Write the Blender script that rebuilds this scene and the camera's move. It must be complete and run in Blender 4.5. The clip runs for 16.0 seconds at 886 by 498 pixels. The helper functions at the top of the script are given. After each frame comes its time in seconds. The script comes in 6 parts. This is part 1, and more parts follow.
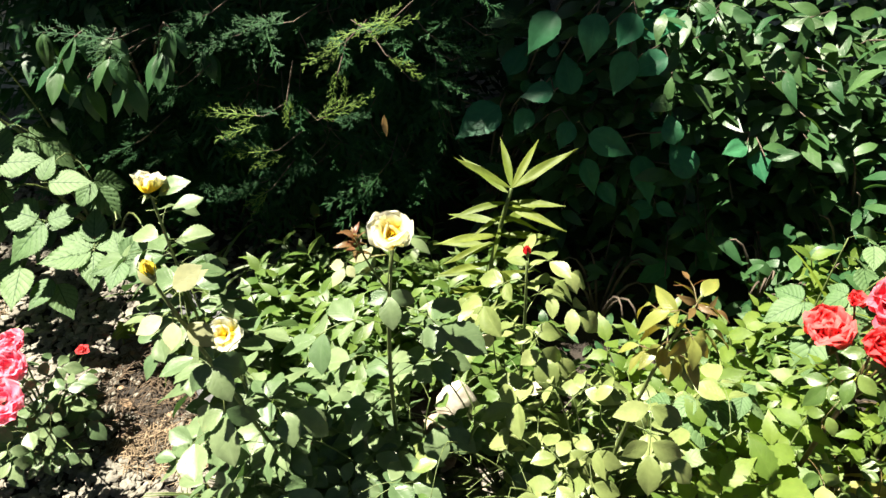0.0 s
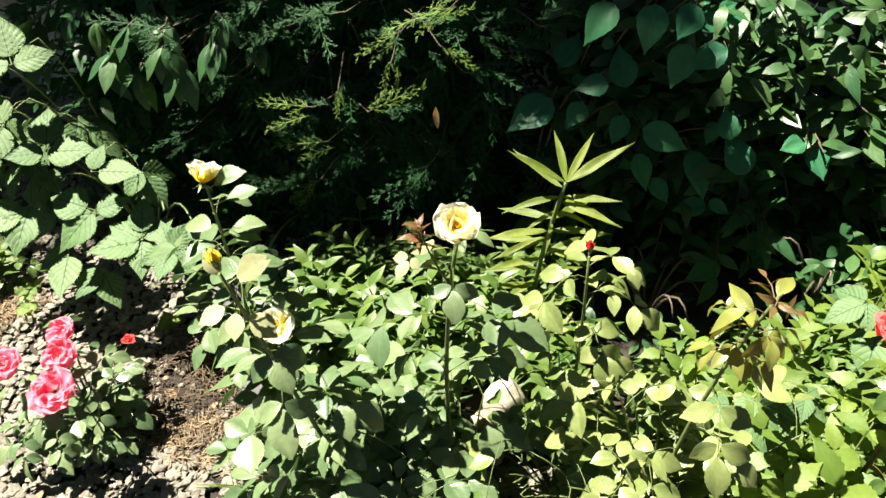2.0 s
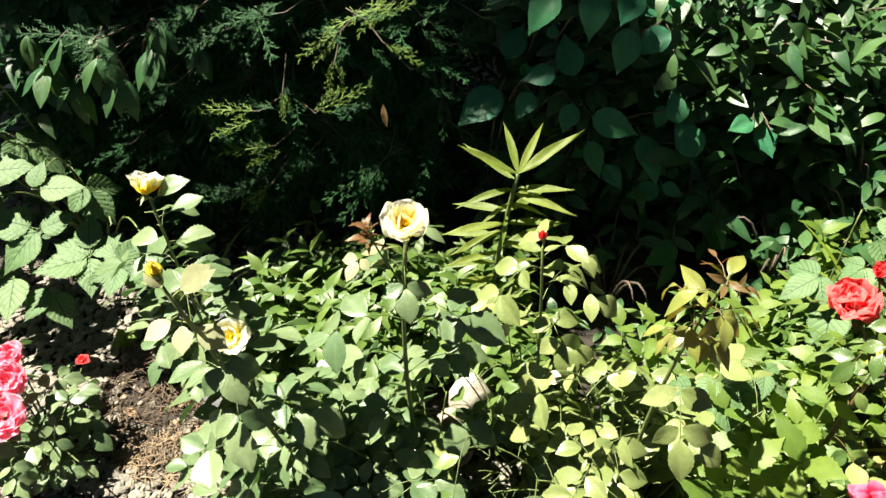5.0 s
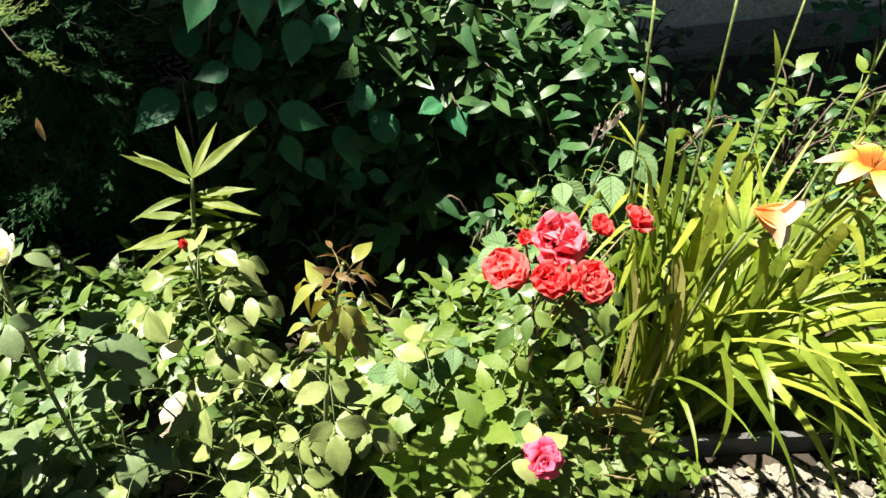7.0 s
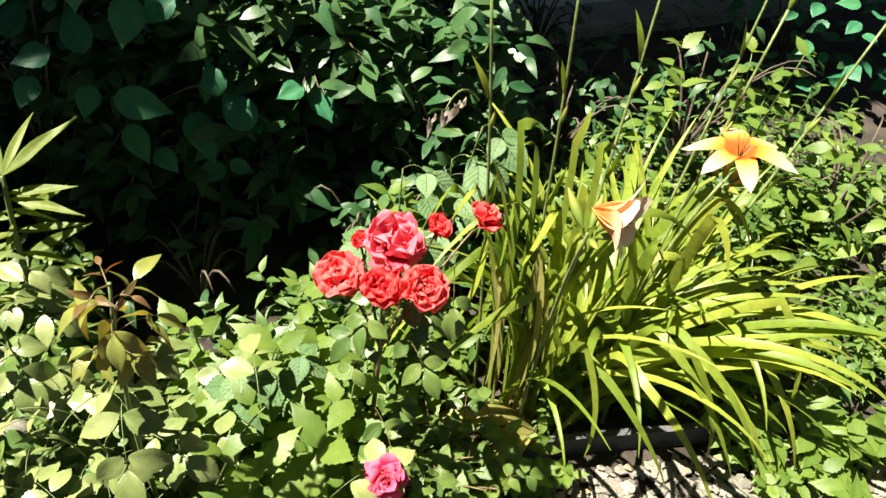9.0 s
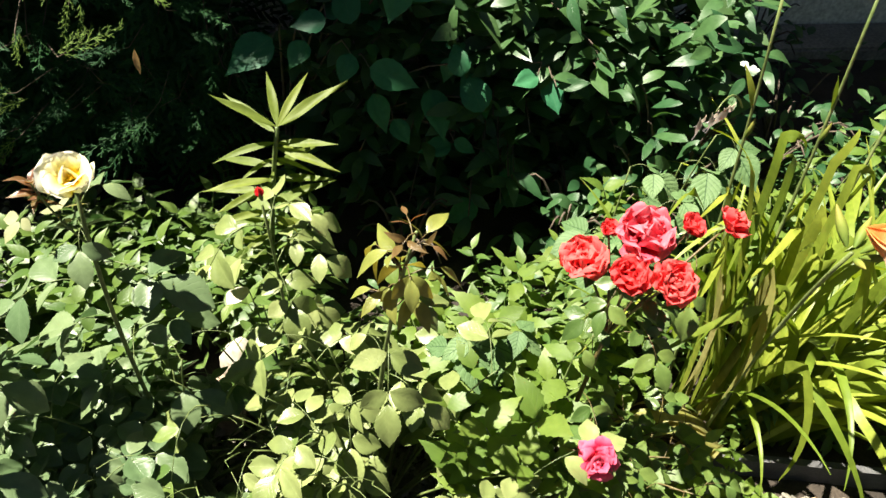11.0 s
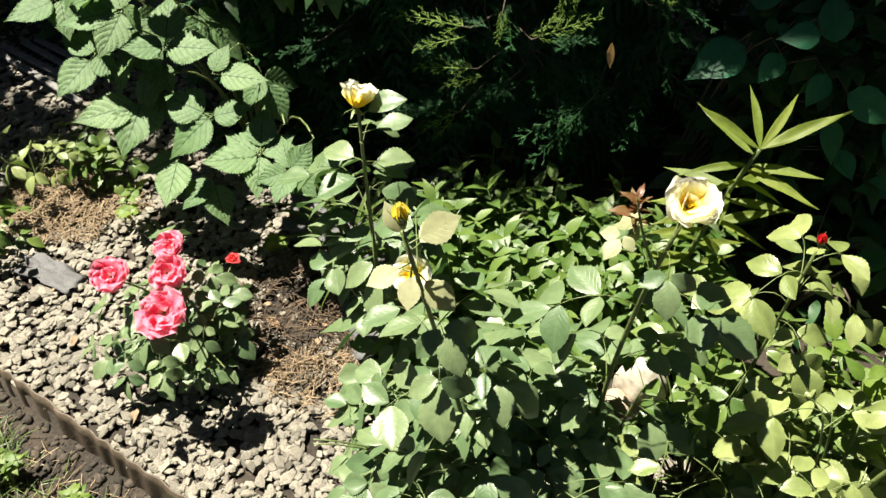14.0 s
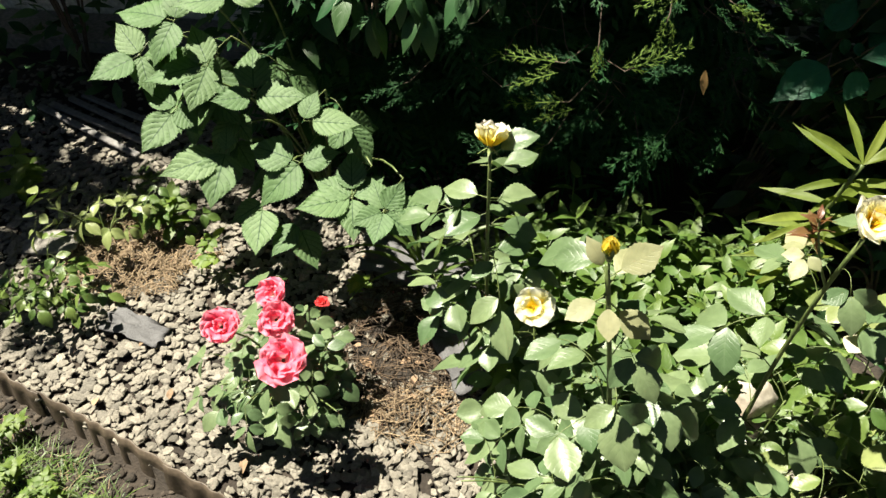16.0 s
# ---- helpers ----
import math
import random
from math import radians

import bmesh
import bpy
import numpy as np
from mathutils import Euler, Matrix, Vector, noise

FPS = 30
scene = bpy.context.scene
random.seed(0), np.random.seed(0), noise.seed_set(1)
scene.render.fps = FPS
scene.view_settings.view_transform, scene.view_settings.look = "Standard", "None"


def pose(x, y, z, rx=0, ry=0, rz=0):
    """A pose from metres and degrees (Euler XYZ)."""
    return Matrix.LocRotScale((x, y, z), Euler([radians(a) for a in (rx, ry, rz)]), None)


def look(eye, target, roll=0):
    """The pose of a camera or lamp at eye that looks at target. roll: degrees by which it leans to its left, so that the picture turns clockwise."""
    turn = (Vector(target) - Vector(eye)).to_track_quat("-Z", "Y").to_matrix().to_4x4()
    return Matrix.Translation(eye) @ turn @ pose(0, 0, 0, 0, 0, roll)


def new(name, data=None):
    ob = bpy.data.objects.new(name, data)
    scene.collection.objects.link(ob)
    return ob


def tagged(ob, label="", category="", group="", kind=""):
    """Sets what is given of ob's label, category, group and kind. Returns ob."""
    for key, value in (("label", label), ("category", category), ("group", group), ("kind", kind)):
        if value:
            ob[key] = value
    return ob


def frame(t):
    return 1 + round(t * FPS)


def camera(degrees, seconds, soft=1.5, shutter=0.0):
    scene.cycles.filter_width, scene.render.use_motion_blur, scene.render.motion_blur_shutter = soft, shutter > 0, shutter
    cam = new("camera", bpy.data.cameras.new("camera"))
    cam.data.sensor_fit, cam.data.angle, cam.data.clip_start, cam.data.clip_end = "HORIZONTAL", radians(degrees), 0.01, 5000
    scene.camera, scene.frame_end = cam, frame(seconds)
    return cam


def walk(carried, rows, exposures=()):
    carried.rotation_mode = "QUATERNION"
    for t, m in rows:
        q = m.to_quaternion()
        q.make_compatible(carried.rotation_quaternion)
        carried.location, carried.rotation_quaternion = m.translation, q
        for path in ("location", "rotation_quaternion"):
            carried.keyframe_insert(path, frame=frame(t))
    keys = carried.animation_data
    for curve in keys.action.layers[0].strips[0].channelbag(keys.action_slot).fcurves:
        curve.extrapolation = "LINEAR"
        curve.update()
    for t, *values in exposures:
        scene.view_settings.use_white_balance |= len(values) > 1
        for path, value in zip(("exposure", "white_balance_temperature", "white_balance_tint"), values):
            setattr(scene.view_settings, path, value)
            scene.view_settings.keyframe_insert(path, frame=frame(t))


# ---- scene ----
cam = camera(60.5, 16.0)
PATH = [
    (0, (-0.001, 0.001, 1.554), (0.0, 1.495, 0.224), -0.0),
    (0.5, (-0.015, 0.011, 1.559), (-0.019, 1.525, 0.252), 0.8),
    (1, (-0.033, 0.024, 1.546), (-0.073, 1.53, 0.231), 0.4),
    (1.5, (-0.054, 0.02, 1.534), (-0.123, 1.519, 0.212), -0.1),
    (2, (-0.062, 0.014, 1.536), (-0.12, 1.5, 0.199), -0.7),
    (2.5, (-0.072, 0.01, 1.53), (-0.114, 1.483, 0.178), -0.7),
    (3, (-0.079, 0.005, 1.532), (-0.146, 1.491, 0.196), -1.6),
    (3.2, (-0.083, 0.002, 1.531), (-0.153, 1.493, 0.2), -1.6),
    (4.25, (-0.082, 0.012, 1.527), (-0.158, 1.498, 0.19), -1.7),
    (5.3, (-0.01, 0.028, 1.519), (0.12, 1.499, 0.171), -1.6),
    (5.5, (0.008, 0.021, 1.517), (0.22, 1.477, 0.163), -1.1),
    (6, (0.079, -0.002, 1.522), (0.425, 1.457, 0.198), 1.5),
    (6.5, (0.154, -0.007, 1.515), (0.557, 1.411, 0.162), 3.4),
    (7, (0.237, 0.016, 1.509), (0.71, 1.409, 0.154), 3.0),
    (7.5, (0.312, 0.04, 1.5), (0.839, 1.414, 0.146), 3.3),
    (8, (0.384, 0.049, 1.481), (0.924, 1.376, 0.085), 4.2),
    (8.2, (0.404, 0.054, 1.479), (0.961, 1.368, 0.077), 4.9),
    (9.25, (0.443, 0.063, 1.477), (1.045, 1.38, 0.068), 5.9),
    (10.3, (0.367, 0.065, 1.477), (0.828, 1.404, 0.064), 6.2),
    (10.5, (0.343, 0.062, 1.474), (0.75, 1.414, 0.059), 6.3),
    (11, (0.244, 0.052, 1.481), (0.52, 1.436, 0.064), 4.9),
    (11.5, (0.13, 0.037, 1.495), (0.321, 1.443, 0.085), 3.7),
    (12, (0.027, 0.022, 1.498), (0.181, 1.43, 0.086), 3.0),
    (12.5, (-0.084, -0.001, 1.496), (-0.004, 1.432, 0.103), 3.0),
    (13, (-0.164, 0.006, 1.488), (-0.173, 1.414, 0.068), 3.2),
    (13.5, (-0.222, 0.071, 1.471), (-0.346, 1.453, 0.03), 2.3),
    (14, (-0.266, 0.168, 1.451), (-0.44, 1.496, -0.034), 2.4),
    (14.5, (-0.318, 0.189, 1.45), (-0.517, 1.535, -0.016), 2.3),
    (15, (-0.397, 0.169, 1.462), (-0.56, 1.502, -0.02), 1.7),
    (15.5, (-0.462, 0.146, 1.457), (-0.596, 1.475, -0.032), 2.0),
    (16, (-0.515, 0.126, 1.466), (-0.644, 1.52, 0.037), 0.6),
]
walk(cam, [(t, look(eye, target, roll)) for t, eye, target, roll in PATH],
     [(0, 2.27), (8, 2.19), (11.5, 2.1), (13, 1.97), (14.5, 1.87), (16, 1.82)])

# ---- light ----
SUN_TO = Vector((-0.41, 0.16, 0.9)).normalized()
world = bpy.data.worlds.new("sky")
scene.world = world
world.use_nodes = True
wn = world.node_tree
sky = wn.nodes.new("ShaderNodeTexSky")
sky.sky_type = "NISHITA"
sky.sun_disc = False
sky.sun_elevation = math.asin(SUN_TO.z)
sky.sun_rotation = math.atan2(SUN_TO.x, SUN_TO.y)
wn.links.new(sky.outputs[0], wn.nodes["Background"].inputs[0])
wn.nodes["Background"].inputs[1].default_value = 0.0085
sun = new("sun", bpy.data.lights.new("sun", "SUN"))
sun.data.energy = 5.0
sun.data.angle = radians(0.53)
sun.data.color = (1.0, 0.935, 0.785)
sun.matrix_world = look(SUN_TO * 20, (0, 0, 0))


# ---- materials ----
def material(name):
    m = bpy.data.materials.new(name)
    m.use_nodes = True
    nt = m.node_tree
    return m, nt, nt.nodes["Principled BSDF"], nt.nodes["Material Output"]


def node(nt, kind, **values):
    n = nt.nodes.new(kind)
    for k, v in values.items():
        n.inputs[k.replace("_", " ")].default_value = v
    return n


def ramp(nt, source, stops):
    r = nt.nodes.new("ShaderNodeValToRGB")
    while len(r.color_ramp.elements) < len(stops):
        r.color_ramp.elements.new(0.5)
    for e, (p, c) in zip(r.color_ramp.elements, stops):
        e.position, e.color = p, (*c, 1)
    nt.links.new(source, r.inputs[0])
    return r.outputs[0]


def mix(nt, kind, f, a, b):
    n = nt.nodes.new("ShaderNodeMix")
    n.data_type, n.blend_type = "RGBA", kind
    for socket, v in ((n.inputs[0], f), (n.inputs[6], a), (n.inputs[7], b)):
        if isinstance(v, (int, float)):
            socket.default_value = v
        elif isinstance(v, tuple):
            socket.default_value = (*v, 1)
        else:
            nt.links.new(v, socket)
    return n.outputs[2]


def calc(nt, op, a, b=0.0):
    n = nt.nodes.new("ShaderNodeMath")
    n.operation = op
    for socket, v in ((n.inputs[0], a), (n.inputs[1], b)):
        if isinstance(v, (int, float)):
            socket.default_value = v
        else:
            nt.links.new(v, socket)
    return n.outputs[0]


def noise_of(nt, scale, detail=3.0, vector=None):
    n = node(nt, "ShaderNodeTexNoise", Scale=scale, Detail=detail)
    if vector is not None:
        nt.links.new(vector, n.inputs["Vector"])
    return n.outputs[0]


def leaf_material(name, dark, light, vein, rough=0.42, through_=0.3, glow=None, veins=7.0, island=False, spots=0.0, shine=0.5, ribbed=0.14):
    """A leaf: midrib and side veins along its own length, a colour that differs from leaf to leaf, light through the blade."""
    m, nt, bsdf, out = material(name)
    if island:
        pick = nt.nodes.new("ShaderNodeNewGeometry").outputs["Random Per Island"]
    else:
        pick = nt.nodes.new("ShaderNodeObjectInfo").outputs["Random"]
    base = ramp(nt, pick, [(0.0, dark), (0.55, tuple((a + b) / 2 for a, b in zip(dark, light))), (1.0, light)])
    coords = nt.nodes.new("ShaderNodeTexCoord")
    blotch = noise_of(nt, 60.0, 4.0, coords.outputs["Object"])
    base = mix(nt, "MULTIPLY", 0.5, base, ramp(nt, blotch, [(0.3, (0.62, 0.66, 0.6)), (0.7, (1.25, 1.22, 1.2))]))
    uv = nt.nodes.new("ShaderNodeSeparateXYZ")
    nt.links.new(coords.outputs["UV"], uv.inputs[0])
    across = calc(nt, "ABSOLUTE", calc(nt, "SUBTRACT", uv.outputs[0], 0.5))
    rib = calc(nt, "LESS_THAN", across, 0.02)
    wave = calc(nt, "SINE", calc(nt, "MULTIPLY", calc(nt, "SUBTRACT", uv.outputs[1], calc(nt, "MULTIPLY", across, 0.68)), veins * 6.283))
    side = calc(nt, "POWER", calc(nt, "MAXIMUM", wave, 0.0), 12.0)
    lines = calc(nt, "MINIMUM", calc(nt, "ADD", rib, calc(nt, "MULTIPLY", side, 0.45)), 1.0)
    base = mix(nt, "MIX", calc(nt, "MULTIPLY", lines, ribbed), base, vein)
    if spots:
        where = noise_of(nt, 35.0, 5.0, coords.outputs["Object"])
        base = mix(nt, "MIX", ramp(nt, where, [(0.62, (0, 0, 0)), (0.7, (spots, spots, spots))]), base, (0.22, 0.14, 0.05))
    nt.links.new(base, bsdf.inputs["Base Color"])
    bsdf.inputs["Roughness"].default_value = rough
    bsdf.inputs["Specular IOR Level"].default_value = shine
    bump = node(nt, "ShaderNodeBump", Strength=0.3, Distance=0.002)
    nt.links.new(calc(nt, "SUBTRACT", blotch, calc(nt, "MULTIPLY", lines, 0.6)), bump.inputs["Height"])
    nt.links.new(bump.outputs[0], bsdf.inputs["Normal"])
    tr = nt.nodes.new("ShaderNodeBsdfTranslucent")
    nt.links.new(mix(nt, "MULTIPLY", 1.0, base, glow or (1.7, 1.75, 0.6)), tr.inputs[0])
    both = nt.nodes.new("ShaderNodeMixShader")
    both.inputs[0].default_value = through_
    nt.links.new(bsdf.outputs[0], both.inputs[1])
    nt.links.new(tr.outputs[0], both.inputs[2])
    nt.links.new(both.outputs[0], out.inputs[0])
    return m


def petal_material(name, base_c, mid_c, tip_c, through_=0.35, rough=0.6, hold=0.12):
    m, nt, bsdf, out = material(name)
    coords = nt.nodes.new("ShaderNodeTexCoord")
    uv = nt.nodes.new("ShaderNodeSeparateXYZ")
    nt.links.new(coords.outputs["UV"], uv.inputs[0])
    grain = noise_of(nt, 40.0, 3.0, coords.outputs["Object"])
    along = calc(nt, "ADD", uv.outputs[1], calc(nt, "MULTIPLY", calc(nt, "SUBTRACT", grain, 0.5), 0.25))
    base = ramp(nt, along, [(hold, base_c), (max(0.5, hold + 0.15), mid_c), (0.95, tip_c)])
    streak = noise_of(nt, 90.0, 2.0, coords.outputs["Object"])
    base = mix(nt, "MULTIPLY", 0.5, base, ramp(nt, streak, [(0.3, (0.8, 0.78, 0.78)), (0.7, (1.1, 1.1, 1.1))]))
    nt.links.new(base, bsdf.inputs["Base Color"])
    bsdf.inputs["Roughness"].default_value = rough
    bsdf.inputs["Specular IOR Level"].default_value = 0.25
    bump = node(nt, "ShaderNodeBump", Strength=0.25, Distance=0.001)
    nt.links.new(streak, bump.inputs["Height"])
    nt.links.new(bump.outputs[0], bsdf.inputs["Normal"])
    tr = nt.nodes.new("ShaderNodeBsdfTranslucent")
    nt.links.new(base, tr.inputs[0])
    both = nt.nodes.new("ShaderNodeMixShader")
    both.inputs[0].default_value = through_
    nt.links.new(bsdf.outputs[0], both.inputs[1])
    nt.links.new(tr.outputs[0], both.inputs[2])
    nt.links.new(both.outputs[0], out.inputs[0])
    return m


def rough_material(name, stops, scale, rough=0.9, bump_=0.6, fine=120.0, per="", spread=0.5):
    """Earth, stone, bark, plaster: two scales of colour and relief; per 'object' or 'island' varies piece by piece."""
    m, nt, bsdf, out = material(name)
    coords = nt.nodes.new("ShaderNodeTexCoord")
    big = noise_of(nt, scale, 5.0, coords.outputs["Object"])
    small = noise_of(nt, fine, 4.0, coords.outputs["Object"])
    pick = big
    if per:
        if per == "object":
            rnd = nt.nodes.new("ShaderNodeObjectInfo").outputs["Random"]
        else:
            rnd = nt.nodes.new("ShaderNodeNewGeometry").outputs["Random Per Island"]
        pick = calc(nt, "ADD", calc(nt, "MULTIPLY", rnd, 1 - spread), calc(nt, "MULTIPLY", big, spread))
    base = ramp(nt, pick, stops)
    base = mix(nt, "MULTIPLY", 0.8, base, ramp(nt, small, [(0.3, (0.55, 0.54, 0.52)), (0.7, (1.2, 1.2, 1.2))]))
    nt.links.new(base, bsdf.inputs["Base Color"])
    bsdf.inputs["Roughness"].default_value = rough
    b = node(nt, "ShaderNodeBump", Strength=bump_, Distance=0.004)
    nt.links.new(calc(nt, "ADD", small, big), b.inputs["Height"])
    nt.links.new(b.outputs[0], bsdf.inputs["Normal"])
    return m


def leaf_pair(key, *a, **k):
    """One leaf material for single leaves and its twin for joined foliage."""
    M[key] = leaf_material(*a, **k)
    M[key + "_mass"] = leaf_material(a[0] + "_mass", *a[1:], **{**k, "island": True})


M = {}
leaf_pair("rose_blue", "rose_leaf_bluish", (0.067, 0.114, 0.05), (0.137, 0.182, 0.088), (0.164, 0.21, 0.125), 0.38, 0.13, (1.0, 1.5, 0.7), shine=0.42)
leaf_pair("rose_yellow", "rose_leaf_yellowish", (0.116, 0.151, 0.047), (0.205, 0.238, 0.091), (0.209, 0.228, 0.086), 0.38, 0.15, (1.15, 1.6, 0.6), shine=0.42)
leaf_pair("rose_mid", "rose_leaf_glossy", (0.05, 0.094, 0.022), (0.111, 0.156, 0.038), (0.13, 0.176, 0.054), 0.36, 0.15, (1.1, 1.6, 0.6), shine=0.4)
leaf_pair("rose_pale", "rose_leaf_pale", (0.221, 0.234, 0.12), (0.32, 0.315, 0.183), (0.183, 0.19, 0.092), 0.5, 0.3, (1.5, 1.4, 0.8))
leaf_pair("hedge", "hedge_leaf", (0.021, 0.07, 0.027), (0.059, 0.12, 0.039), (0.072, 0.126, 0.05), 0.42, 0.25, None, 5.0, shine=0.32)
leaf_pair("big", "broad_leaf", (0.022, 0.125, 0.062), (0.048, 0.185, 0.078), (0.06, 0.17, 0.08), 0.5, 0.25, None, 5.0, shine=0.3, ribbed=0.35)
leaf_pair("weed", "weed_leaf", (0.085, 0.15, 0.022), (0.155, 0.22, 0.036), (0.16, 0.22, 0.06), 0.5, 0.42, None, 6.0)
leaf_pair("rasp", "raspberry_leaf", (0.07, 0.132, 0.049), (0.112, 0.178, 0.073), (0.024, 0.06, 0.018), 0.62, 0.18, (1.3, 1.6, 0.6), shine=0.32, ribbed=1.5)
